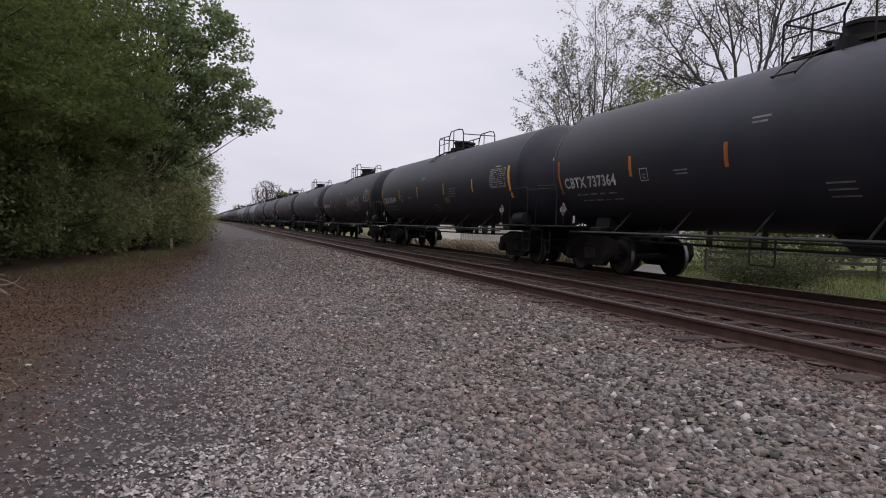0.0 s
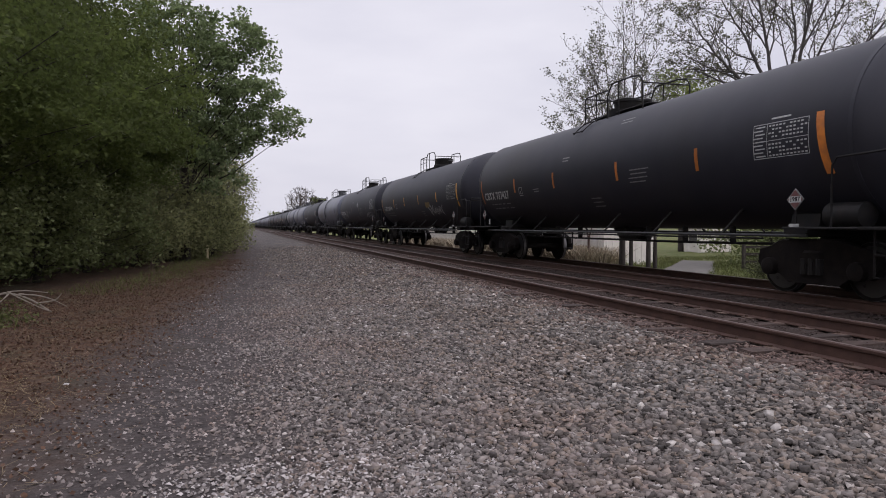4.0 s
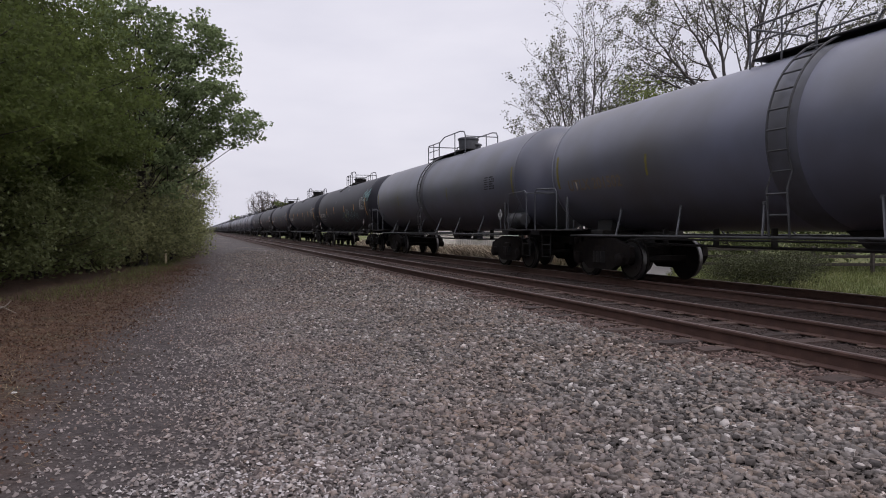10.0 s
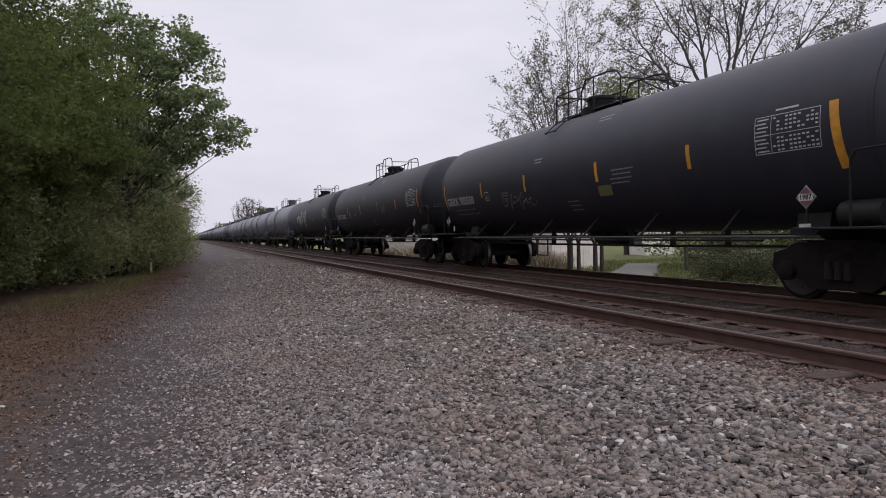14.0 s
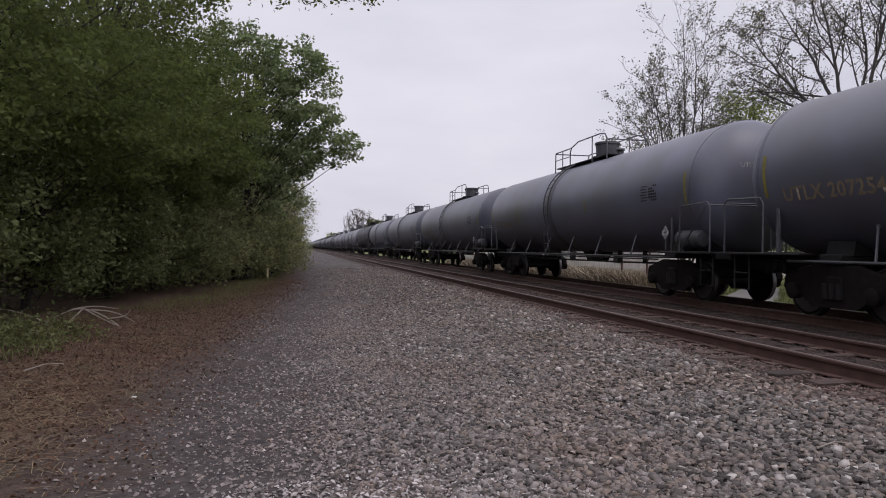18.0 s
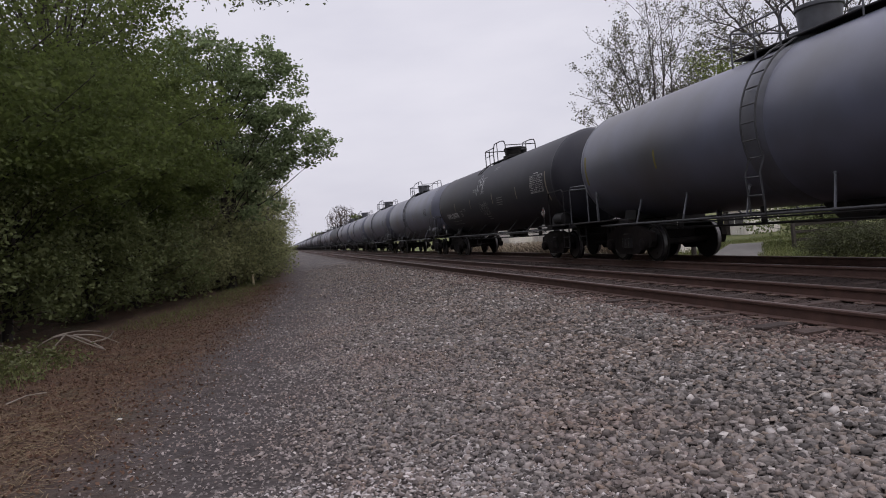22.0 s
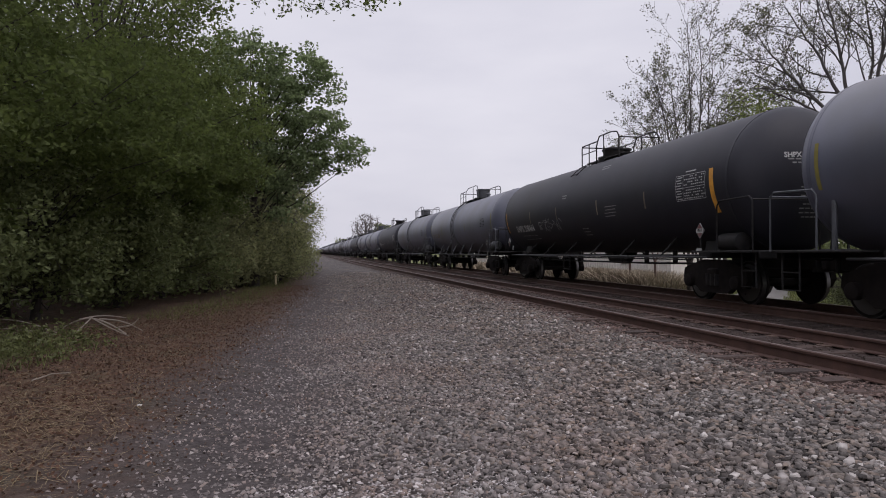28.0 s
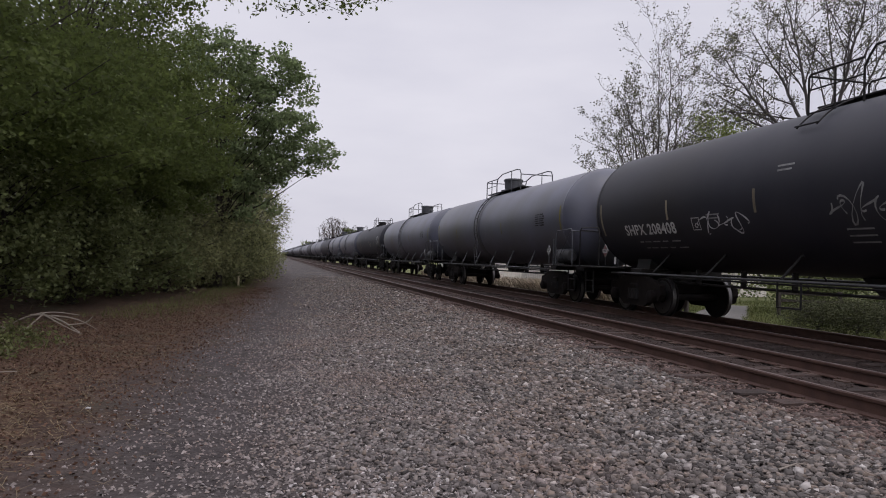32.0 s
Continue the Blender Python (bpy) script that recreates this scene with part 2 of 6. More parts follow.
M["brownstone"] = material("rust_dusted_ballast", (0.0620, 0.0430, 0.0370), 0.9, second=(0.0420, 0.0290, 0.0255), scale=10.0, island=0.4)
M["whitewall"] = material("white_siding", (0.78, 0.74, 0.68), 0.7, second=(0.62, 0.58, 0.53), scale=2.0)
M["roof"] = material("grey_roof_metal", (0.25, 0.25, 0.26), 0.6, second=(0.18, 0.18, 0.18), scale=2.0)
M["glass"] = material("dark_window", (0.03, 0.03, 0.035), 0.1)
M["fence"] = material("dark_fence_wood", (0.03, 0.024, 0.02), 0.9, second=(0.06, 0.05, 0.042), scale=12.0)
M["post"] = material("cream_marker_post", (0.66, 0.58, 0.38), 0.7, second=(0.52, 0.45, 0.30), scale=9.0)
M["bag"] = material("dirty_white_plastic", (0.290, 0.268, 0.270), 0.4, second=(0.2480, 0.2232, 0.2170), scale=9.0, translucent=0.25)
M["drive"] = material("pale_driveway", (0.1275, 0.1185, 0.1087), 0.9, second=(0.0900, 0.0840, 0.0750), scale=3.0)
M["reed"] = material("pale_dead_reeds", (0.40, 0.34, 0.25), 0.85, second=(0.26, 0.21, 0.15), scale=1.5, island=0.4)
M["brushwood"] = material("brown_brushwood", (0.070, 0.078, 0.032), 0.8, second=(0.050, 0.056, 0.024), scale=1.0, translucent=0.3, island=0.3)
M["pipe"] = material("dull_pipe_steel", (0.045, 0.047, 0.052), 0.6, second=(0.025, 0.024, 0.024), scale=4.0)
M["pink"] = material("pink_spray_paint", (0.30, 0.16, 0.18), 0.6)
M["rustystone"] = material("rust_red_ballast", (0.1450, 0.0980, 0.0830), 0.9, second=(0.0860, 0.0585, 0.0500), scale=12.0, island=0.55)
M["palestone"] = material("pale_dusty_gravel", (0.40, 0.368, 0.357), 0.88, second=(0.24, 0.218, 0.211), scale=16.0, island=0.45)
# bark paler than dark_bark: bright-sky glare on the limbs is put into the colour
M["barkspring"] = material("glare_grey_bark", (0.066, 0.058, 0.057), 0.9, second=(0.098, 0.088, 0.085), scale=9.0, bump=0.5, bump_scale=18)

# ---- building tools ----
RNG = np.random.default_rng(7)

class Shape:
    """Collects vertices and faces of one mesh."""
    def __init__(self):
        self.v, self.f = [], []

    def add(self, verts, faces):
        k = len(self.v)
        self.v += [tuple(p) for p in verts]
        self.f += [tuple(i + k for i in q) for q in faces]
        return self

    def box(self, c, s, bevel=0.0, turn=None):
        """A chamfered box: centre, full sizes."""
        x, y, z = (a / 2 for a in s)
        b = min(bevel, 0.45 * min(s))
        if b <= 0:
            vs = [Vector((i * x, j * y, k * z)) for i in (-1, 1) for j in (-1, 1) for k in (-1, 1)]
            fs = [(0, 1, 3, 2), (4, 6, 7, 5), (0, 4, 5, 1), (2, 3, 7, 6), (0, 2, 6, 4), (1, 5, 7, 3)]
        else:
            bm = bmesh.new()
            bmesh.ops.create_cube(bm, size=1)
            for q in bm.verts:
                q.co = Vector((q.co.x * s[0], q.co.y * s[1], q.co.z * s[2]))
            bmesh.ops.bevel(bm, geom=bm.edges[:], offset=b, segments=1, affect="EDGES")
            bm.verts.index_update()
            vs = [q.co.copy() for q in bm.verts]
            fs = [tuple(q.index for q in g.verts) for g in bm.faces]
            bm.free()
        if turn is not None:
            vs = [turn @ q for q in vs]
        return self.add([q + Vector(c) for q in vs], fs)

    def tube(self, pts, r, n=8, r_end=None, cap=True):
        """A round bar along a line of points, tapering to r_end."""
        pts = [Vector(p) for p in pts]
        m, vs, fs = len(pts), [], []
        side = None
        for i, p in enumerate(pts):
            d = (pts[min(i + 1, m - 1)] - pts[max(i - 1, 0)]).normalized()
            if side is None:
                side = d.orthogonal().normalized()
            side = (side - d * side.dot(d))
            side = side.normalized() if side.length > 1e-6 else d.orthogonal().normalized()
            up = d.cross(side)
            rr = r if r_end is None else r + (r_end - r) * i / max(m - 1, 1)
            vs += [p + (side * math.cos(2 * math.pi * k / n) + up * math.sin(2 * math.pi * k / n)) * rr for k in range(n)]
        for i in range(m - 1):
            for k in range(n):
                a, b = i * n + k, i * n + (k + 1) % n
                fs.append((a, b, b + n, a + n))
        if cap:
            fs.append(tuple(range(n - 1, -1, -1)))
            fs.append(tuple((m - 1) * n + k for k in range(n)))
        return self.add(vs, fs)

    def lathe(self, profile, axis="y", centre=(0, 0, 0), n=48):
        """Turns (along, radius) pairs round an axis."""
        vs, fs, c = [], [], Vector(centre)
        for a, r in profile:
            for k in range(n):
                u, w = r * math.cos(2 * math.pi * k / n), r * math.sin(2 * math.pi * k / n)
                p = {"x": (a, u, w), "y": (w, a, u), "z": (u, w, a)}[axis]
                vs.append(c + Vector(p))
        for i in range(len(profile) - 1):
            for k in range(n):
                a, b = i * n + k, i * n + (k + 1) % n
                fs.append((a, b, b + n, a + n))
        fs.append(tuple(range(n - 1, -1, -1)))
        fs.append(tuple((len(profile) - 1) * n + k for k in range(n)))
        return self.add(vs, fs)

    def plate(self, outline, axis, a, b):
        """A flat outline (list of 2D points) given thickness along an axis, from a to b."""
        n = len(outline)
        def at(p, t):
            return {"x": (t, p[0], p[1]), "y": (p[0], t, p[1]), "z": (p[0], p[1], t)}[axis]
        vs = [at(p, a) for p in outline] + [at(p, b) for p in outline]
        fs = [tuple(range(n)), tuple(range(2 * n - 1, n - 1, -1))]
        fs += [(k, k + n, (k + 1) % n + n, (k + 1) % n) for k in range(n)]
        return self.add(vs, fs)

def mesh_of(name, shape, mat, smooth=40.0):
    me = bpy.data.meshes.new(name)
    me.from_pydata(shape.v, [], shape.f)
    bm = bmesh.new()
    bm.from_mesh(me)
    bmesh.ops.recalc_face_normals(bm, faces=bm.faces[:])
    bm.to_mesh(me)
    bm.free()
    me.materials.append(mat)
    if smooth:
        me.polygons.foreach_set("use_smooth", [True] * len(me.polygons))
        me.set_sharp_from_angle(angle=radians(smooth))
    return me

def fast_mesh(name, verts, loops, per_face, mat, smooth=False):
    """A large mesh from arrays; every face has per_face corners."""
    me = bpy.data.meshes.new(name)
    nf = len(loops) // per_face
    me.vertices.add(len(verts))
    me.vertices.foreach_set("co", np.asarray(verts, np.float32).ravel())
    me.loops.add(len(loops))
    me.loops.foreach_set("vertex_index", np.asarray(loops, np.int32))
    me.polygons.add(nf)
    me.polygons.foreach_set("loop_start", np.arange(nf, dtype=np.int32) * per_face)
    if smooth:
        me.polygons.foreach_set("use_smooth", np.ones(nf, bool))
    me.update(calc_edges=True)
    me.materials.append(mat)
    return me

def part(name, shape, mat, parent, label="", smooth=40.0):
    me = shape if isinstance(shape, bpy.types.Mesh) else mesh_of(name, shape, mat, smooth)
    ob = new(name, me)
    ob.parent = parent
    return tagged(ob, label)

def thing(name, label, category, group="", kind="", at=None):
    ob = new(name)
    ob.empty_display_size = 0.2
    if at is not None:
        ob.matrix_basis = at
    return tagged(ob, label, category, group, kind)

def solo(name, shape, mat, label, category, group="", kind="", smooth=40.0):
    me = shape if isinstance(shape, bpy.types.Mesh) else mesh_of(name, shape, mat, smooth)
    return tagged(new(name, me), label, category, group, kind)

# ---- plan ----
X_NEAR, X_FAR = 6.40, 10.00      # centre lines of the two tracks
GAUGE = 1.505                    # between rail centres
RAIL_TOP = 0.18

def verge(y):
    """Where the bushes begin, left of the path."""
    return float(np.interp(y, (0, 7, 11, 12.6, 16, 20, 26, 33, 58, 99), (-6.8, -5.6, -4.5, -3.9, -2.75, -2.1, -1.7, -1.5, -0.7, -0.2)))

def ground_z(x, y):
    z = np.interp(x, (-40, -8, -4, -1.5, 1.5, 3.5, 4.9, 5.60, 5.95, 6.85, 7.08, 7.8, 8.2, 8.7, 11.3, 12.3, 13.4, 22, 60),
                  (0.5, 0.15, 0.0, -0.08, -0.09, -0.07, -0.035, -0.022, -0.004, -0.004, -0.022, -0.035, -0.05, -0.012, -0.012, -0.12, -0.40, -0.45, -0.2))
    return z

def rise(x, y):
    """Small humps of the ground."""
    k = 0.25 if 4.6 < x < 12.2 else 1.0
    return k * (noise.noise((x * 0.7, y * 0.7, 0.3)) * 0.035 + noise.noise((x * 2.3, y * 2.3, 4.1)) * 0.015)

def ground_at(x, y):
    """Heights of the ground at many places near the path."""
    return ground_z(x, y) + np.array([rise(float(a), float(b)) for a, b in zip(x, y)])

# ---- ground: one sheet to the horizon ----
def ground_material():
    m = bpy.data.materials.new("ground_gravel_and_earth")
    m.use_nodes = True
    n, l = m.node_tree.nodes, m.node_tree.links
    p = n["Principled BSDF"]
    p.inputs["Roughness"].default_value, p.inputs["Specular IOR Level"].default_value = 0.92, 0.25
    geo = n.new("ShaderNodeNewGeometry")
    sep = n.new("ShaderNodeSeparateXYZ")
    l.new(geo.outputs["Position"], sep.inputs["Vector"])
    def noise_at(scale, detail=4.0, rough=0.55):
        t = n.new("ShaderNodeTexNoise")
        t.inputs["Scale"].default_value, t.inputs["Detail"].default_value, t.inputs["Roughness"].default_value = scale, detail, rough
        l.new(geo.outputs["Position"], t.inputs["Vector"])
        return t.outputs["Fac"]
    def calc(op, a, b):
        q = n.new("ShaderNodeMath")
        q.operation = op
        for i, v in enumerate((a, b)):
            if isinstance(v, (int, float)):
                q.inputs[i].default_value = v
            else:
                l.new(v, q.inputs[i])
        return q.outputs[0]
    def ramp(v, lo, hi):
        r = n.new("ShaderNodeMapRange")
        r.interpolation_type = "SMOOTHSTEP"
        r.inputs["From Min"].default_value, r.inputs["From Max"].default_value = lo, hi
        l.new(v, r.inputs["Value"])
        return r.outputs["Result"]
    def mix(a, b, f):
        x = n.new("ShaderNodeMix")
        x.data_type = "RGBA"
        for sock, v in (("A", a), ("B", b)):
            if isinstance(v, tuple):
                x.inputs[sock].default_value = (*v, 1)
            else:
                l.new(v, x.inputs[sock])
        l.new(f, x.inputs["Factor"])
        return x.outputs["Result"]
    vor = n.new("ShaderNodeTexVoronoi")
    vor.inputs["Scale"].default_value = 26.0
    l.new(geo.outputs["Position"], vor.inputs["Vector"])
    grains = n.new("ShaderNodeSeparateColor")
    l.new(vor.outputs["Color"], grains.inputs["Color"])
    # gravel kept dark: the shade in gaps between loose stones is in its colour
    gravel = mix((0.024, 0.021, 0.020), (0.125, 0.111, 0.106), grains.outputs["Red"])
    gravel = mix(gravel, (0.16, 0.125, 0.105), ramp(noise_at(0.5), 0.5, 0.75))
    path = mix((0.037, 0.031, 0.030), (0.082, 0.069, 0.067), ramp(noise_at(9.0, 6.0, 0.7), 0.3, 0.7))
    earth = mix((0.038, 0.021, 0.014), (0.102, 0.059, 0.037), ramp(noise_at(5.0, 6.0, 0.7), 0.3, 0.7))
    earth = mix(earth, (0.06, 0.055, 0.03), ramp(noise_at(0.8), 0.5, 0.8))
    rusty = mix((0.030, 0.021, 0.018), (0.060, 0.041, 0.035), grains.outputs["Green"])
    grass = mix((0.075, 0.10, 0.026), (0.13, 0.125, 0.05), ramp(noise_at(1.2), 0.35, 0.65))
    wob = calc("MULTIPLY", calc("SUBTRACT", noise_at(0.7), 0.5), 2.0)
    wx = calc("ADD", sep.outputs["X"], wob)
    ahead = calc("MULTIPLY", calc("MINIMUM", sep.outputs["Y"], 30.0), 0.055)
    left = calc("SUBTRACT", wx, ahead)
    col = mix(earth, path, ramp(left, -2.6, -0.9))
    col = mix(col, gravel, ramp(calc("SUBTRACT", wx, calc("MULTIPLY", calc("MINIMUM", sep.outputs["Y"], 30.0), 0.02)), 0.1, 1.0))
    col = mix(col, rusty, ramp(wx, 4.2, 5.3))
    col = mix(col, grass, ramp(wx, 12.6, 13.6))
    l.new(col, p.inputs["Base Color"])
    b = n.new("ShaderNodeBump")
    b.inputs["Strength"].default_value, b.inputs["Distance"].default_value = 0.9, 0.02
    l.new(calc("ADD", vor.outputs["Distance"], noise_at(40.0)), b.inputs["Height"])
    l.new(b.outputs["Normal"], p.inputs["Normal"])
    return m

def build_ground():
    xs = np.unique(np.concatenate([np.linspace(-2500, -60, 8), np.linspace(-60, -8, 14), np.linspace(-8, 14, 100),
                                   np.linspace(14, 60, 20), np.linspace(60, 2500, 8)]))
    ys = np.unique(np.concatenate([np.linspace(-2500, -20, 8), np.linspace(-20, 45, 200), np.linspace(45, 150, 50), np.linspace(150, 3000, 14)]))
    X, Y = np.meshgrid(xs, ys)
    Z = ground_z(X, Y)
    near = (np.abs(X) < 30) & (np.abs(Y) < 160)
    Z = Z + np.array([rise(float(x), float(y)) if k else 0.0 for x, y, k in zip(X.ravel(), Y.ravel(), near.ravel())]).reshape(X.shape)
    nx, ny = len(xs), len(ys)
    i = np.arange(nx * ny).reshape(ny, nx)
    q = np.stack([i[:-1, :-1], i[:-1, 1:], i[1:, 1:], i[1:, :-1]], -1).reshape(-1)
    me = fast_mesh("ground", np.stack([X, Y, Z], -1).reshape(-1, 3), q, 4, ground_material(), True)
    tagged(new("ground", me), "grey gravel path, ballast, brown earth verge and grass", "ground", kind="structure")
build_ground()

# ---- loose stones ----
def stones(name, label, mat, count, x0, x1, y0, y1, size, seed, falloff=0.0, tall=0.40, keep=None, coarse=None, chips=False):
    """Angular stones lying on the ground, all in one mesh."""
    r = np.random.default_rng(seed)
    y = y0 + (y1 - y0) * r.random(count * 2) ** (1 + falloff)
    x = x0 + (x1 - x0) * r.random(count * 2)
    if keep is not None:
        k = keep(x, y, r)
        x, y = x[k], y[k]
    x, y = x[:count], y[:count]
    n = len(x)
    box = np.array([(i, j, k) for i in (-1, 1) for j in (-1, 1) for k in (-1, 1)], float) * 0.8
    tri = np.array([(0, 1, 3), (0, 3, 2), (4, 6, 7), (4, 7, 5), (0, 4, 5), (0, 5, 1), (2, 3, 7), (2, 7, 6), (1, 5, 7), (1, 7, 3)])
    s = size[0] + (size[1] - size[0]) * r.random(n) ** 1.6
    if coarse is not None:
        s = s * np.interp(x + 0.5 * np.sin(y * 1.3 + x), (-2.5, 0.0, 2.0, 4.5), coarse)
    if chips:
        box = np.array([(-1, -0.8, -0.7), (0.9, -1, -0.7), (1, 0.9, -0.7), (-0.8, 1, -0.7), (0.1, 0, 1.0)], float) * 0.9
        tri = np.array([(0, 1, 4), (1, 2, 4), (2, 3, 4), (3, 0, 4)])
    m = len(box)
    v = box[None] * (0.55 + 0.6 * r.random((n, m, 3))) + 0.34 * (r.random((n, m, 3)) - 0.5)
    v = v * np.stack([np.ones(n), 0.38 + 0.5 * r.random(n), tall * (0.55 + 0.7 * r.random(n))], -1)[:, None] * (s / 2)[:, None, None]
    tilt = (r.random(n) - 0.5) * 1.1
    c, d = np.cos(tilt)[:, None], np.sin(tilt)[:, None]
    v = np.stack([v[..., 0] * c - v[..., 2] * d, v[..., 1], v[..., 0] * d + v[..., 2] * c], -1)
    a = r.random(n) * 2 * math.pi
    c, d = np.cos(a)[:, None], np.sin(a)[:, None]
    v = np.stack([v[..., 0] * c - v[..., 1] * d, v[..., 0] * d + v[..., 1] * c, v[..., 2]], -1)
    z = ground_at(x, y) + s * 0.08 + r.random(n) * s * 0.25
    v += np.stack([x, y, z], -1)[:, None]
    loops = (tri[None] + m * np.arange(n)[:, None, None]).reshape(-1)
    me = fast_mesh(name, v.reshape(-1, 3), loops, 3, mat)
    return tagged(new(name, me), label, "gravel", kind="stuff")

GRADE = (0.34, 0.52, 0.90, 1.1)
def coming(y, a, b):
    """0 before a, 1 after b."""
    return np.clip((y - a) / (b - a), 0, 1)

stones("ballast", "loose angular grey ballast stones beside the track", M["stone"], 53000, -0.6, 5.0, 1.0, 19.0, (0.024, 0.088), 11, 0.8,
       keep=lambda x, y, r: r.random(len(x)) < np.clip((x + 0.2) / 2.6, 0.0, 1) * coming(y, 1.0, 2.6) * (1 - coming(y, 13, 19)), coarse=GRADE)
stones("ballast", "loose angular grey ballast stones along the track", M["stone"], 15000, 0.4, 5.3, 11.0, 50.0, (0.04, 0.105), 12, 0.7,
       keep=lambda x, y, r: r.random(len(x)) < np.clip((x - 0.2) / 2.4, 0.05, 1) * coming(y, 11, 19) * (1 - coming(y, 34, 50)), coarse=GRADE)
stones("path_gravel", "fine grey gravel strewn over the path", M["grit"], 104000, -3.2, 3.2, 1.0, 19.0, (0.016, 0.046), 13, 0.9, tall=0.62, chips=True,
       keep=lambda x, y, r: r.random(len(x)) < np.clip((x - 0.06 * y + 2.0) / 2.4, 0, 1) ** 1.5 * np.clip((3.2 - x) / 2.4, 0, 1) * coming(y, 1.0, 2.6) * (1 - coming(y, 12, 19)))
stones("path_gravel", "coarser grey gravel strewn over the path", M["grit"], 22000, -1.4, 3.4, 1.2, 17.0, (0.035, 0.085), 23, 0.6,
       keep=lambda x, y, r: r.random(len(x)) < np.clip((x - 0.07 * y + 0.7) / 2.0, 0, 1) * np.clip((3.4 - x) / 2.0, 0, 1) * coming(y, 1.2, 2.6) * (1 - coming(y, 12, 17)), coarse=(0.5, 0.66, 0.9, 1.0))
stones("ballast", "loose angular grey ballast stones beside the track", M["stone"], 11000, -0.6, 5.0, -6.0, 2.05, (0.035, 0.085), 18,
       keep=lambda x, y, r: r.random(len(x)) < np.clip((x + 0.6) / 2.4, 0.0, 1), coarse=GRADE)
stones("path_gravel", "fine grey gravel strewn over the path", M["grit"], 9000, -2.4, 3.0, -6.0, 2.25, (0.018, 0.055), 19, tall=0.5, chips=True,
       keep=lambda x, y, r: r.random(len(x)) < np.clip((x + 2.4) / 1.2, 0, 1) * np.clip((3.2 - x) / 2.4, 0, 1))
stones("path_gravel", "fine grey gravel further along the path", M["grit"], 10000, -1.4, 3.0, 11.0, 44.0, (0.028, 0.055), 16, 0.5, tall=0.5, chips=True,
       keep=lambda x, y, r: r.random(len(x)) < np.clip((x - 0.04 * y + 1.5) / 1.8, 0, 1) * coming(y, 11, 18) * (1 - coming(y, 30, 44)))
stones("pale_gravel", "pale dusty gravel patch on the path", M["palestone"], 26000, -2.0, 3.6, 1.0, 5.6, (0.018, 0.045), 17, 0.2, tall=0.5, chips=True,
       keep=lambda x, y, r: (x - 0.9) ** 2 / 3.4 + (y - 3.0) ** 2 / 2.8 < 0.10 + 0.9 * r.random(len(x)))
stones("ballast_shoulder", "rust-red ballast stones at the ends of the ties", M["rustystone"], 12000, 4.1, 5.7, 3.0, 24.0, (0.028, 0.075), 15, 0.6,
       keep=lambda x, y, r: r.random(len(x)) < np.clip((x - 4.1) / 0.9, 0.1, 1))
stones("track_ballast", "rust-dusted ballast stones between the rails", M["brownstone"], 9000, 4.9, 9.2, 3.0, 28.0, (0.025, 0.06), 14, 0.5)

# ---- tracks ----
RAIL_OUTLINE = ((-0.07, 0), (0.07, 0), (0.07, 0.012), (0.012, 0.03), (0.009, 0.13), (0.034, 0.142), (0.036, 0.17), (0.027, 0.178),
                (-0.027, 0.178), (-0.036, 0.17), (-0.034, 0.142), (-0.009, 0.13), (-0.012, 0.03), (-0.07, 0.012))

def build_track(x, label, shiny):
    track = thing("track", label, "railway track", "railway tracks", at=pose(x, 0, 0))
    rail_mesh = mesh_of("rail", Shape().plate(RAIL_OUTLINE, "y", -40, 900), M["rail"], 0)
    head_mesh = mesh_of("running_surface", Shape().box((0, 430, 0.1795), (0.05, 940, 0.003)), M["railtop"], 0)
    for s in (-1, 1):
        r = part("rail", rail_mesh, None, track)
        r.location = (s * GAUGE / 2, 0, 0.002)
        h = part("running_surface", head_mesh, None, r, "worn rail head")
    tie_meshes = []
    for k in range(4):
        rr = random.Random(k)
        sh = Shape()
        sh.box((0, 0, -0.085), (2.6 + rr.uniform(-0.06, 0.06), 0.22 + rr.uniform(-0.02, 0.03), 0.17), 0.012)
        sh.v = [(a + rr.uniform(-0.01, 0.01), b + rr.uniform(-0.008, 0.008), c + rr.uniform(-0.008, 0.008)) for a, b, c in sh.v]
        tie_meshes.append(mesh_of("tie", sh, M["tie"], 0))
    plate_mesh = mesh_of("tie_plate", Shape().box((0, 0, 0.004), (0.34, 0.19, 0.016), 0.004).box((-0.1, 0.06, 0.02), (0.03, 0.03, 0.03))
                         .box((0.1, -0.06, 0.02), (0.03, 0.03, 0.03)), M["plate"], 0)
    rr = random.Random(int(x * 10))
    y, k = -6.0, 0
    while k < 150:
        t = part("tie", tie_meshes[k % 4], None, track)
        t.matrix_basis = pose(rr.uniform(-0.07, 0.07), y, rr.uniform(-0.022, 0.006), 0, 0, rr.uniform(-1.5, 1.5))
        if y < 30 and x < 8:
            for s in (-1, 1):
                q = part("tie_plate", plate_mesh, None, track)
                q.location = (s * GAUGE / 2, y, 0.0)
        y += 0.53 + rr.uniform(-0.03, 0.03)
        k += 1
    far = Shape()
    while y < 220:
        far.box((0, y, -0.085), (2.6, 0.23, 0.17))
        y += 0.53
    tagged(part("tie_run", far, M["tie"], track, smooth=0), kind="stuff")

build_track(X_NEAR, "empty rusty railway track on wooden ties", False)
build_track(X_FAR, "railway track under the passing train", True)

# ---- tank cars ----
LENGTH = 18.35                   # from coupler to coupler
R, ZC = 1.53, 2.62               # tank radius, height of its axis over the rails
HALF = 8.75                      # half the tank's length
TRUCK_Y = 6.6
WHEEL_R = 0.457

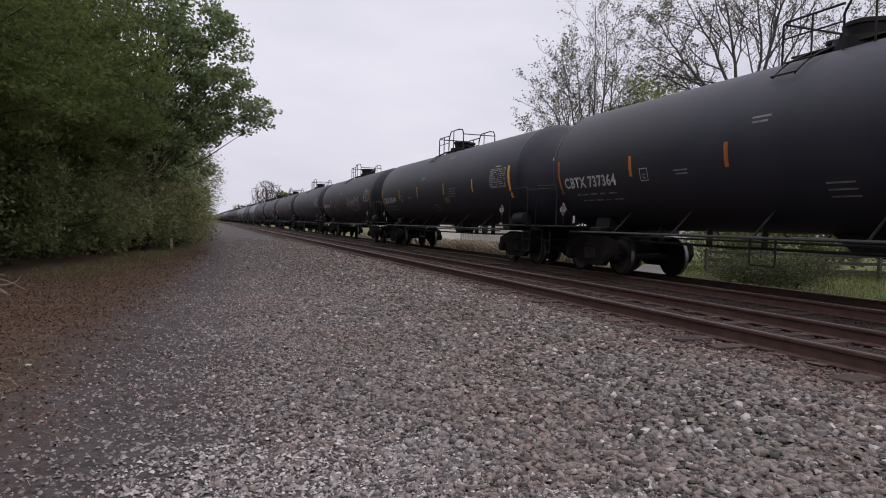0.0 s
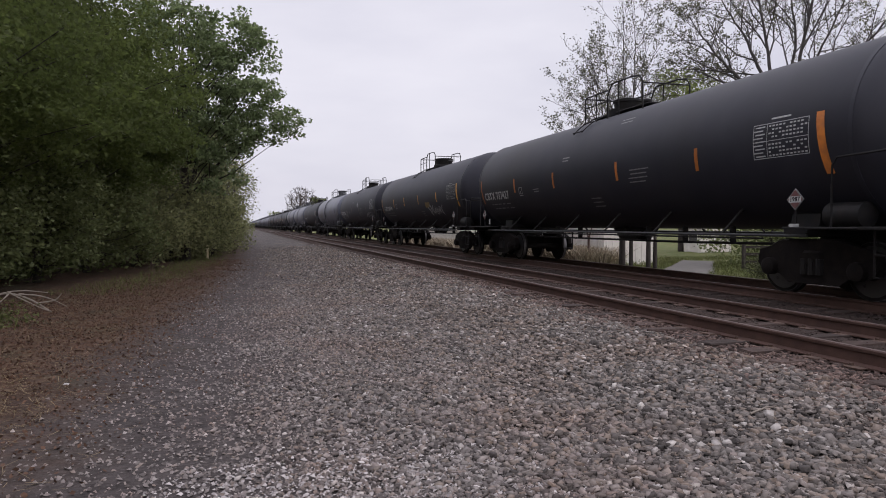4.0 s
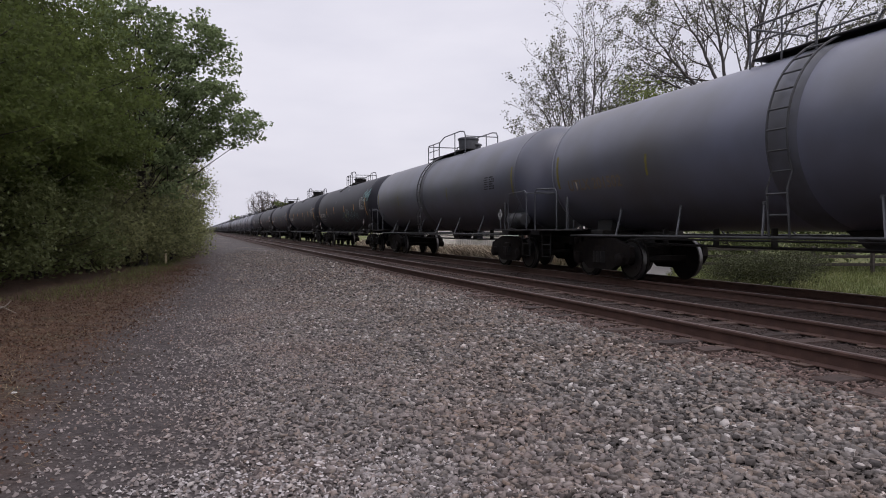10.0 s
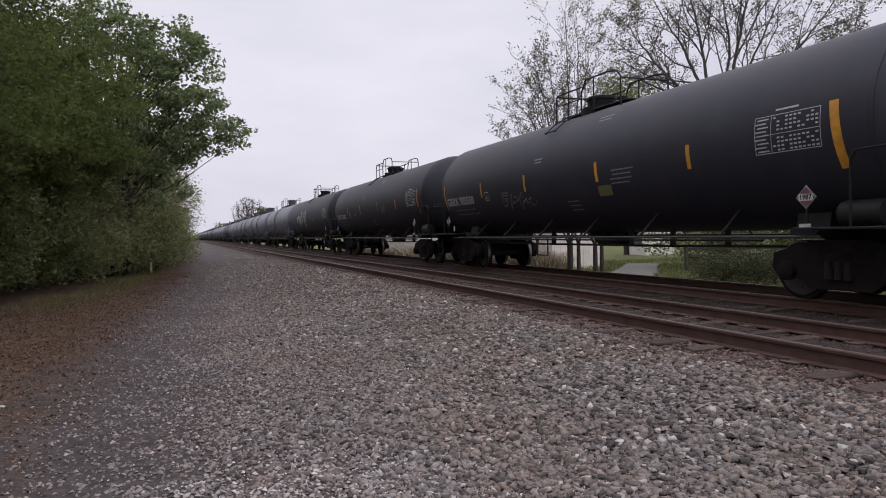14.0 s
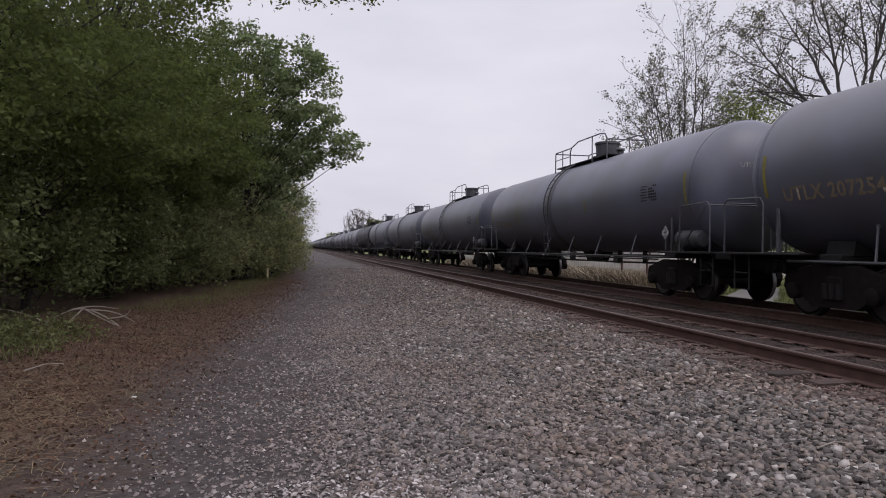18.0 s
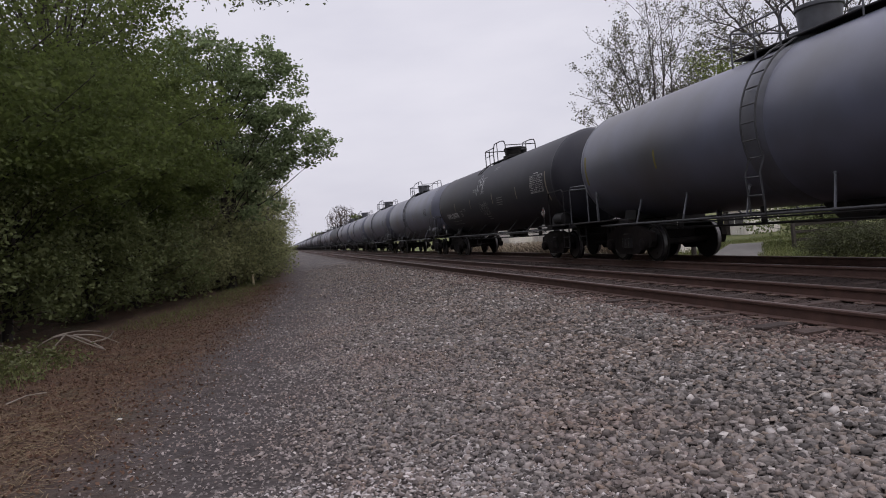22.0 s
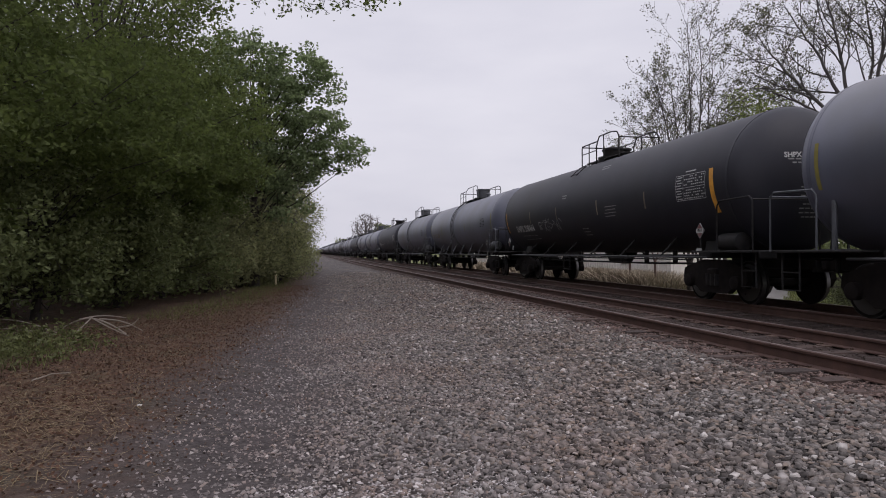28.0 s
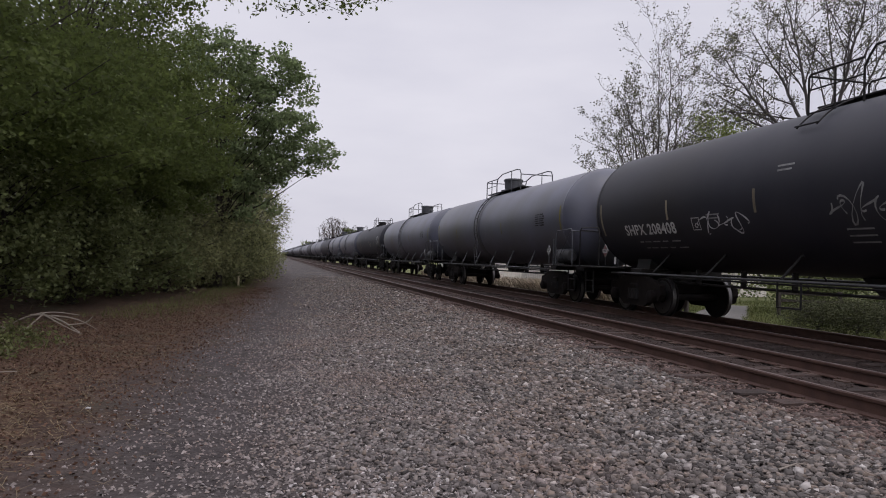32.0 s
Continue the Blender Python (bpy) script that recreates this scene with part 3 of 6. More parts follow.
def tank_profile():
    out = [(-HALF + 0.74 * (1 - math.cos(math.pi / 2 * k / 9)), max(0.02, R * math.sin(math.pi / 2 * k / 9))) for k in range(10)]
    body = [(y, R) for y in (-5.2, 0.0, 5.2)]
    return out + body + [(-y, r) for y, r in reversed(out)]

def on_tank(y, z, lift=0.004, side=-1):
    """The place on the tank's near side at a height z over the rails."""
    a = math.asin(max(-1, min(1, (z - ZC) / R)))
    return Vector((side * (R + lift) * math.cos(a), y, ZC + (R + lift) * math.sin(a)))

def wrap(flat, y, z, lift=0.004):
    """Lays flat (u, v) points round the tank's near side; u runs toward the leading end."""
    a0 = math.asin((z - ZC) / R)
    return [(-(R + lift) * math.cos(a0 + v / R), y - u, ZC + (R + lift) * math.sin(a0 + v / R)) for u, v in flat]

def patch(shape, y, z, w, h, lift=0.005, lean=0.0):
    """A thin sticker of width w and height h, wrapped round the tank."""
    n = max(1, int(h / 0.12))
    flat = []
    for k in range(n + 1):
        v = h * (k / n - 0.5)
        flat += [(-w / 2 + lean * v, v), (w / 2 + lean * v, v)]
    shape.add(wrap(flat, y, z, lift), [(2 * k, 2 * k + 1, 2 * k + 3, 2 * k + 2) for k in range(n)])
    return shape

def letters(text, size, mat, y, z, parent, name="reporting_mark", bold=0.024):
    cu = bpy.data.curves.new("letters", "FONT")
    cu.body, cu.size, cu.resolution_u, cu.offset = text, size, 3, bold * size
    cu.space_character = 1.08
    tmp = bpy.data.objects.new("letters", cu)
    scene.collection.objects.link(tmp)
    me = bpy.data.meshes.new_from_object(tmp.evaluated_get(bpy.context.evaluated_depsgraph_get()))
    bpy.data.objects.remove(tmp)
    co = np.zeros(len(me.vertices) * 3)
    me.vertices.foreach_get("co", co)
    width = float(co.reshape(-1, 3)[:, 0].max())
    co = np.array(wrap([(q[0], q[1]) for q in co.reshape(-1, 3)], y, z, 0.006))
    me.vertices.foreach_set("co", co.ravel())
    me.materials.clear()
    me.materials.append(mat)
    me.update()
    return part(name, me, None, parent), width

def stroke(shape, pts, width, y, z):
    """A sprayed line, wrapped on the tank."""
    flat, fs = [], []
    for i, (u, v) in enumerate(pts):
        a, b = pts[max(i - 1, 0)], pts[min(i + 1, len(pts) - 1)]
        dx, dy = b[0] - a[0], b[1] - a[1]
        d = math.hypot(dx, dy) or 1
        w = width * (0.6 + 0.4 * math.sin(i * 0.9))
        flat += [(u - dy / d * w, v + dx / d * w), (u + dy / d * w, v - dx / d * w)]
        if i:
            fs.append((2 * i - 2, 2 * i - 1, 2 * i + 1, 2 * i))
    shape.add(wrap(flat, y, z, 0.007), fs)

def scrawl(parent, mat, seed, y, z, w, h, count, width=0.022):
    """Sprayed scribbles without readable words."""
    rr = random.Random(seed)
    whole = Shape()
    for k in range(count):
        u = w * k / count
        ph = rr.uniform(0, 6)
        loops = rr.uniform(1.0, 2.2)
        pts = []
        for i in range(22):
            t = i / 21
            pts.append((u + w / count * 1.3 * t + 0.10 * math.sin(loops * 6.28 * t + ph),
                        h * 0.5 * math.sin(loops * 4.4 * t + ph * 1.7) * (0.6 + 0.4 * math.cos(3 * t + ph))))
        stroke(whole, pts, width, y, z)
    return tagged(part("graffiti", whole, mat, parent, "sprayed graffiti", 0), kind="stuff")

def build_truck_parts(parent, y, detailed):
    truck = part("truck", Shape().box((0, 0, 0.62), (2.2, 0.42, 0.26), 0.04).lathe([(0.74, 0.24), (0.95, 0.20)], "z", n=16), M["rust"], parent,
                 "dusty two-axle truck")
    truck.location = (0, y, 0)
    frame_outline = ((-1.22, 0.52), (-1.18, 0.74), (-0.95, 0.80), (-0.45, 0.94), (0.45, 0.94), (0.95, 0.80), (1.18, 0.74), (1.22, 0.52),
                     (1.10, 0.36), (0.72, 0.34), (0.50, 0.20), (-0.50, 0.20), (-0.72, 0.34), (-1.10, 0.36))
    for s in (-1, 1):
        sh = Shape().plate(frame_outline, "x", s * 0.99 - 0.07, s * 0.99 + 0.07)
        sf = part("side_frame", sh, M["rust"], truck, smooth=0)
        if detailed:
            for dy in (-0.16, 0, 0.16):
                part("spring", Shape().tube([(s * 1.07, dy, 0.36), (s * 1.07, dy, 0.62)], 0.065, 8), M["frame"], truck)
            for dy in (-0.89, 0.89):
                part("bearing_cap", Shape().lathe([(s * 1.02, 0.15), (s * 1.16, 0.15), (s * 1.20, 0.09)] if s > 0 else
                                                  [(-1.20, 0.09), (-1.16, 0.15), (-1.02, 0.15)], "x", (0, dy, WHEEL_R), 14), M["rust"], truck)
            part("brake_beam", Shape().tube([(s * 0.6, -0.40, 0.42), (s * 0.6, 0.40, 0.42)], 0.035, 6).box((s * 0.74, 0.36, 0.46), (0.1, 0.08, 0.3), 0.01),
                 M["frame"], truck)
    return truck

def wheelset_shape():
    sh = Shape().tube([(-1.0, 0, 0), (1.0, 0, 0)], 0.08, 10)
    for s in (-1, 1):
        prof = [(0.66, 0.10), (0.66, 0.485), (0.695, 0.485), (0.705, WHEEL_R), (0.80, WHEEL_R - 0.006), (0.805, 0.40), (0.74, 0.37), (0.735, 0.16), (0.81, 0.14)]
        prof = prof if s > 0 else [(-a, b) for a, b in reversed(prof)]
        sh.lathe(prof, "x", n=20)
        for k in range(3):
            a = k * 2.094
            sh.tube([(s * 0.80, 0.27 * math.cos(a), 0.27 * math.sin(a)), (s * 0.755, 0.27 * math.cos(a), 0.27 * math.sin(a))], 0.03, 6)
    return sh

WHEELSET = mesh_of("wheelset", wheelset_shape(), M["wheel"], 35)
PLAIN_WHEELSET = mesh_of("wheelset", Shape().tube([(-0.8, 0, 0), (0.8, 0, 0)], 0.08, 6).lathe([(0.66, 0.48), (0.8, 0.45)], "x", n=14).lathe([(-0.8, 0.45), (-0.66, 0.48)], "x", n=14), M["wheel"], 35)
TREADS = [mesh_of("tread", Shape().lathe([(s * 0.755 - 0.045, WHEEL_R + 0.002), (s * 0.755 + 0.045, WHEEL_R + 0.002)], "x", n=20), M["tread"], 35) for s in (-1, 1)]

def flat_letters(text, size, mat, parent, place, name="letters", bold=0.02):
    """Letters as a thin flat mesh; place turns each (u, v) into a point."""
    cu = bpy.data.curves.new("letters", "FONT")
    cu.body, cu.size, cu.resolution_u, cu.offset, cu.align_x, cu.align_y = text, size, 2, bold * size, "CENTER", "CENTER"
    tmp = bpy.data.objects.new("letters", cu)
    scene.collection.objects.link(tmp)
    me = bpy.data.meshes.new_from_object(tmp.evaluated_get(bpy.context.evaluated_depsgraph_get()))
    bpy.data.objects.remove(tmp)
    for q in me.vertices:
        q.co = place(q.co.x, q.co.y)
    me.materials.clear()
    me.materials.append(mat)
    me.update()
    return part(name, me, None, parent)

def on_head(x, z, end=-1, lift=0.006):
    """The place on the tank's end at x across and z over the rails."""
    q = max(0.0, 1 - (x * x + (z - ZC) ** 2) / (R * R))
    return Vector((x, end * (HALF - 0.74 + 0.74 * math.sqrt(q) + lift), z))

def placard(car, y, z, mat, face):
    turn = Matrix.Rotation(radians(45), 3, "X")
    h = part("placard", Shape().box((-1.47, y, z), (0.016, 0.25, 0.25), 0.004, turn), M["dimwhite"], car, "diamond hazard placard on a stalk")
    part("stalk", Shape().box((-1.46, y, z - 0.27), (0.02, 0.035, 0.26)), mat, h)
    part("placard_face", Shape().box((-1.480, y, z), (0.006, 0.215, 0.215), 0.0, turn), face, h, smooth=0)
    part("number_panel", Shape().box((-1.485, y, z), (0.006, 0.25, 0.10)), M["white"], h, smooth=0)
    flat_letters("1987", 0.105, M["frame"], h, lambda u, v: Vector((-1.4895, y - u, z + v)), "number", 0.03)

def build_car(style, detailed=True, shift=None):
    """A tank car standing at the origin with its leading end toward -y."""
    grey = style == "grey"
    paint, fit = (M["grey"], M["greyfit"]) if grey else (M["black"], M["frame"])
    label = ("matt grey railway tank car with side ladder and air tank" if grey else "black railway tank car with white stencils") if detailed else \
            ("grey railway tank car further down the train" if grey else "black railway tank car further down the train")
    car = thing("tank_car", label, "tank car", "cars of the train")
    part("tank", Shape().lathe(tank_profile(), "y", (0, 0, ZC), 72 if detailed else 32), paint, car, smooth=50)
    def ring(name, y, w, h, mat, lab=""):
        part(name, Shape().lathe([(y - w, R + 0.001), (y - w * 0.9, R + h), (y + w * 0.9, R + h), (y + w, R + 0.001)], "y", (0, 0, ZC), 72 if detailed else 32), mat, car, lab)
    if detailed:
        ring("end_seam", -8.0, 0.04, 0.005, paint)
        ring("end_seam", 8.0, 0.04, 0.005, paint)
    if grey:
        ring("jacket_band", 0.80, 0.30, 0.006, M["stain"], "darker band under the ladder")
    for s in (-1, 1):
        part("stub_sill", Shape().box((0, s * 7.5, 0.93), (0.34, 2.7, 0.36), 0.02).box((0, s * 8.88, 0.93), (0.42, 0.12, 0.46), 0.02)
             .box((0, s * TRUCK_Y, 1.05), (2.3, 0.5, 0.16), 0.02), M["frame"], car)
        part("coupler", Shape().box((0, s * 8.98, 0.88), (0.15, 0.2, 0.16), 0.02).box((0.02 * s, s * 9.08, 0.88), (0.28, 0.2, 0.30), 0.04), M["rust"], car)
        part("saddle", Shape().plate([(x, ZC - math.sqrt(R * R - x * x) - 0.02) for x in np.linspace(-0.9, 0.9, 9)] + [(0.95, 1.1), (-0.95, 1.1)], "y",
                                     s * TRUCK_Y - 0.3, s * TRUCK_Y + 0.3), M["frame"], car)
        truck = build_truck_parts(car, s * TRUCK_Y, detailed)
        for d in (-0.89, 0.89):
            w = part("wheelset", WHEELSET if detailed else PLAIN_WHEELSET, None, truck)
            w.location = (0, d, WHEEL_R)
            if detailed:
                for tread in TREADS:
                    part("tread", tread, None, w, "bright worn tread")
    # running pipes along both sides, with slanting brackets
    zp = 1.0
    for s in (-1, 1):
        part("side_pipe", Shape().tube([(s * 1.48, -7.2, zp), (s * 1.48, 7.2, zp)], 0.026, 8), M["pipe"], car)
        if detailed:
            for y in (-5.2, -3.0, -0.9, 1.2, 3.3, 5.3):
                top = on_tank(y + (0.32 if grey else 0.02), 1.58 if grey else 1.46, 0.0, s)
                part("bracket", Shape().tube([(s * 1.48, y, zp), top], 0.022, 6).box(top, (0.05, 0.08, 0.08), 0.01), fit, car)
    # top platform, fittings housing and railing
    zt = ZC + R
    th, tr = (0.60, 0.36) if grey else (0.40, 0.33)
    hy, h0, h1, lo = (-0.65, 0.95, -2.0, 2.35) if grey else (0.45, 0.35, -1.3, 1.55)
    if shift is not None:
        hy = shift
    if not grey and hy < 0:
        th, tr = 0.44, 0.42
    if detailed:
        part("platform", Shape().box((0, (lo + h1) / 2, zt + 0.005), (1.25 if grey else 0.95, lo - h1, 0.035), 0.008).box((0, (lo + h1) / 2, zt - 0.06), (0.8, lo - h1 - 0.3, 0.10), 0.01), M["frame"], car)
    h = part("fittings_housing", Shape().lathe([(zt - 0.1, 0.52), (zt + 0.10, 0.52), (zt + 0.12, tr), (zt + th - 0.11, tr + 0.03), (zt + th - 0.09, tr + 0.06), (zt + th - 0.05, tr + 0.06)], "z", (0, hy, 0), 28), fit, car)
    part("lid", Shape().lathe([(zt + th - 0.05, tr + 0.04), (zt + th - 0.02, tr + 0.04), (zt + th, tr - 0.02)], "z", (0, hy, 0), 24), fit, h)
    if detailed:
        for dy in (hy + 0.75, hy - 0.72):
            part("valve", Shape().lathe([(zt, 0.10), (zt + 0.20, 0.10), (zt + 0.22, 0.14), (zt + 0.27, 0.14), (zt + 0.31, 0.05)], "z", (0.12, dy, 0), 14), fit, car)
    for s in (-1, 1):
        x = s * 0.66
        low, high = zt + 0.58, zt + 0.72
        part("railing", Shape().tube([(x, h0, zt - 0.15), (x, h0, high - 0.3), (x, h0 - 0.1, high - 0.14), (x, h0 - (0.7 if grey else 0.22), high), (x, h1 + 0.5, high), (x, h1 + 0.13, high - 0.06), (x, h1, high - 0.22), (x, h1, zt - 0.15)], 0.022, 6), fit, car)
        part("low_railing", Shape().tube([(x, lo, zt - 0.2), (x, lo, low - 0.06), (x, lo - 0.06, low), (x, h0, low)], 0.021, 6), fit, car)
        if detailed:
            part("railing_post", Shape().tube([(x, (lo + h0) / 2, zt - 0.2), (x, (lo + h0) / 2, low)], 0.018, 6), fit, car)
            part("railing_post", Shape().tube([(x, h1 + 1.1, zt - 0.15), (x, h1 + 1.1, high)], 0.018, 6), fit, car)
            part("mid_rail", Shape().tube([(x, lo, zt + 0.3), (x, h0, zt + 0.3)], 0.015, 6), fit, car)
    part("end_railing", Shape().tube([(-0.66, lo, low - 0.02), (0.66, lo, low - 0.02)], 0.02, 6), fit, car)
    if not detailed:
        return car
    part("end_railing", Shape().tube([(-0.66, h1, high - 0.24), (0.66, h1, high - 0.24)], 0.018, 6), fit, car)
    # ladder on the near side
    def curve(y, lift, z0, z1, n=14):
        a0, a1 = math.asin((z0 - ZC) / R), math.asin(min(1, (z1 - ZC) / R))
        return [Vector((-(R + lift) * math.cos(a0 + (a1 - a0) * k / n), y, ZC + (R + lift) * math.sin(a0 + (a1 - a0) * k / n))) for k in range(n + 1)]
    if grey:
        ladder = part("ladder", Shape().tube([(-1.54, 0.6, zp), (-1.6, 0.6, 1.75)] + curve(0.6, 0.09, 2.05, zt - 0.08), 0.02, 6), M["pipe"], car)
        part("stile", Shape().tube([(-1.54, 1.0, zp), (-1.6, 1.0, 1.75)] + curve(1.0, 0.09, 2.05, zt - 0.08), 0.02, 6), M["pipe"], ladder)
        spots = [(-1.56, 1.35), (-1.6, 1.68)] + [(-(R + 0.09) * math.cos(a), ZC + (R + 0.09) * math.sin(a)) for a in (-0.37, -0.17, 0.03, 0.23, 0.43, 0.63, 0.83, 1.03)]
        for cx, cz in spots:
            part("rung", Shape().tube([(cx, 0.6, cz), (cx, 1.0, cz)], 0.016, 6), M["pipe"], ladder)
    else:
        ladder = part("grab_ladder", Shape().tube(curve(0.75, 0.06, 3.62, zt - 0.06), 0.015, 6), fit, car)
        part("stile", Shape().tube(curve(1.2, 0.06, 3.62, zt - 0.06), 0.015, 6), fit, ladder)
        for a in (0.73, 0.98):
            part("rung", Shape().tube([(-(R + 0.08) * math.cos(a), 0.7, ZC + (R + 0.08) * math.sin(a)), (-(R + 0.08) * math.cos(a), 1.25, ZC + (R + 0.08) * math.sin(a))], 0.016, 6), fit, ladder)
        part("side_step", Shape().tube([(-1.48, 0.7, zp), (-1.48, 0.7, 0.55), (-1.48, 1.25, 0.55), (-1.48, 1.25, zp)], 0.02, 6), fit, car)
    # bottom outlet with its guard and the brake rigging
    part("bottom_outlet", Shape().lathe([(0.80, 0.12), (0.88, 0.2), (1.12, 0.30)], "z", (0, 0, 0), 16).plate([(-0.75, 1.1), (-0.3, 0.76), (0.3, 0.76), (0.75, 1.1)], "x", -0.22, -0.16)
         .plate([(-0.75, 1.1), (-0.3, 0.76), (0.3, 0.76), (0.75, 1.1)], "x", 0.16, 0.22), M["frame"], car)
    part("brake_pipe", Shape().tube([(-0.55, -7.0, 0.84), (-0.55, -3.0, 0.80), (-0.55, 3.0, 0.80), (-0.55, 7.0, 0.84)], 0.028, 6), M["frame"], car)
    part("brake_rod", Shape().tube([(-0.9, -5.6, 0.93), (-0.9, 5.6, 0.93)], 0.02, 6), M["frame"], car)
    for y in (-4.6, -3.1, -1.7, 1.7, 3.1, 4.6):
        part("pipe_hanger", Shape().box((-0.72, y, 0.98), (0.14, 0.03, 0.34), 0.01), M["frame"], car)
    # ends: platforms, grab irons, steps, brake gear
    for s in (-1, 1):
        part("end_platform", Shape().box((0, s * 8.5, 1.12), (3.16, 0.85, 0.05), 0.01).box((0, s * 8.92, 1.06), (2.9, 0.05, 0.14), 0.01)
             .box((-1.42, s * 7.5, 1.12), (0.36, 1.4, 0.04), 0.01), M["frame"], car)
        for x in (-1.58, 1.58):
            part("end_handrail", Shape().tube([(x, s * 7.75, 1.13), (x, s * 7.75, 2.06), (x, s * 7.84, 2.17), (x, s * 8.82, 2.20), (x, s * 8.92, 2.12), (x, s * 8.92, 1.13)], 0.019, 6), fit, car)
            part("cross_rail", Shape().tube([(x, s * 8.92, 2.13), (x * 0.1, s * 8.95, 2.13), (x * 0.08, s * 8.95, 1.13)], 0.019, 6), fit, car)
            x *= 0.9
            part("sill_step", Shape().tube([(x, s * 8.35, 1.1), (x, s * 8.35, 0.42), (x, s * 8.8, 0.42), (x, s * 8.8, 1.1)], 0.02, 6)
                 .tube([(x, s * 8.35, 0.74), (x, s * 8.8, 0.74)], 0.016, 6), M["frame"], car)
        part("cut_lever", Shape().tube([(-1.35, s * 8.85, 1.0), (-0.3, s * 8.9, 0.95), (0.0, s * 9.0, 1.1)], 0.016, 6), M["frame"], car)
        part("air_hose", Shape().tube([(0.35, s * 8.75, 0.85), (0.38, s * 8.9, 0.6), (0.36, s * 9.08, 0.45)], 0.025, 6), M["frame"], car)
    if grey:
        tank = part("air_tank", Shape().lathe([(-8.15, 0.05), (-8.12, 0.16), (-8.02, 0.22), (-7.3, 0.22), (-7.2, 0.16), (-7.17, 0.05)], "y", (-1.22, 0.0, 1.42), 22), M["pipe"], car, "dark cylindrical air tank")
        for y in (-7.9, -7.45):
            part("tank_strap", Shape().lathe([(y - 0.02, 0.222), (y - 0.018, 0.228), (y + 0.018, 0.228), (y + 0.02, 0.222)], "y", (-1.22, 0, 1.42), 22), M["frame"], tank)
        part("brace", Shape().tube([(-1.58, -7.75, 1.14), (-1.58, -8.8, 2.15)], 0.014, 6), fit, car)
        part("corner_post", Shape().box((-1.36, 7.6, 1.55), (0.05, 0.09, 0.85), 0.01), fit, car)
        part("corner_post", Shape().box((-1.36, -7.05, 1.55), (0.04, 0.07, 0.85), 0.01), fit, car)
    else:
        part("brake_cylinder", Shape().lathe([(-8.0, 0.1), (-7.95, 0.2), (-7.3, 0.2), (-7.2, 0.06)], "y", (-1.1, 0, 1.32), 16), M["frame"], car)
        part("white_tag", Shape().box((-1.5, 7.0, 1.3), (0.01, 0.09, 0.18), 0.0), M["white"], car, smooth=0)
        part("white_tag", Shape().box((-1.5, -6.95, 1.16), (0.01, 0.2, 0.06), 0.0), M["white"], car, smooth=0)
    part("brake_wheel", Shape().tube([(0.6 + 0.25 * math.cos(a), 8.65, 1.85 + 0.25 * math.sin(a)) for a in np.linspace(0, 6.283, 17)], 0.016, 6, cap=False)
         .tube([(0.6, 8.4, 1.85), (0.6, 8.66, 1.85)], 0.02, 6).tube([(0.35, 8.65, 1.85), (0.85, 8.65, 1.85)], 0.012, 6).tube([(0.6, 8.65, 1.6), (0.6, 8.65, 2.1)], 0.012, 6), fit, car)
    placard(car, -6.95, 1.58, fit, M["dimwhite"] if grey else M["red"])
    if not grey:
        placard(car, 7.6, 1.55, fit, M["red"])
    return car

# reporting mark, paint, reflector colour, graffiti seed and colour, in the train's order
CARS = (
    ("CBTX 737364", "black", "orange", 0, ""), ("GBRX 705479", "black", "yellow", 0, ""), ("CBTX 737372", "black", "orange", 3, "spray"),
    ("", "black", "paleband", 0, ""), ("CBTX 737427", "black", "orange", 0, ""), ("GATX 285949", "black", "yellow", 6, "spray"),
    ("CBTX 737363", "black", "paleband", 7, "spray"), ("UTLX 211944", "grey", "ochre", 0, ""), ("SHPX 204955", "black", "paleband", 0, ""),
    ("UTLX 201502", "grey", "ochre", 0, ""), ("", "grey", "ochre", 0, ""), ("GBRX 705538", "black", "yellow", 12, "cyan"),
    ("GBRX 705542", "black", "yellow", 0, ""), ("GBRX 705530", "black", "yellow", 14, "dimwhite"), ("CBTX 737352", "black", "orange", 0, ""),
    ("", "black", "paleband", 16, "spray"), ("UTLX 207254", "grey", "ochre", 0, ""), ("UTLX 205166", "grey", "ochre", 0, ""),
    ("UTLX 208120", "grey", "ochre", 0, ""), ("", "grey", "ochre", 0, ""), ("", "grey", "ochre", 0, ""), ("SHPX 204778", "black", "paleband", 22, "spray"),
    ("", "grey", "ochre", 0, ""), ("", "grey", "ochre", 0, ""), ("", "grey", "ochre", 0, ""), ("", "grey", "ochre", 0, ""),
    ("SHPX 208464", "black", "paleband", 27, "dimwhite"), ("UTLX 211849", "grey", "ochre", 0, ""), ("", "grey", "ochre", 0, ""), ("SHPX 208408", "black", "paleband", 30, "spray"),
    ("", "grey", "ochre", 0, ""), ("", "grey", "ochre", 0, ""), ("", "black", "paleband", 0, ""), ("", "grey", "ochre", 0, ""), ("", "grey", "ochre", 0, ""), ("", "black", "paleband", 0, ""),
)
FAR_STYLES = "ggbggbggggbbgggbgbbgggbggbbgggbggbgggb"

TEMPLATES = {(s, d): build_car(s, d) for s in ("black", "grey") for d in (True, False)}
TEMPLATES["black", "back"] = build_car("black", True, -0.6)
TEMPLATES["grey", "fore"] = build_car("grey", True, 0.7)
HOUSING = {2: "back", 5: "back", 12: "back", 20: "fore", 21: "back", 22: "fore", 24: "fore", 28: "fore", 29: "back", 30: "fore"}

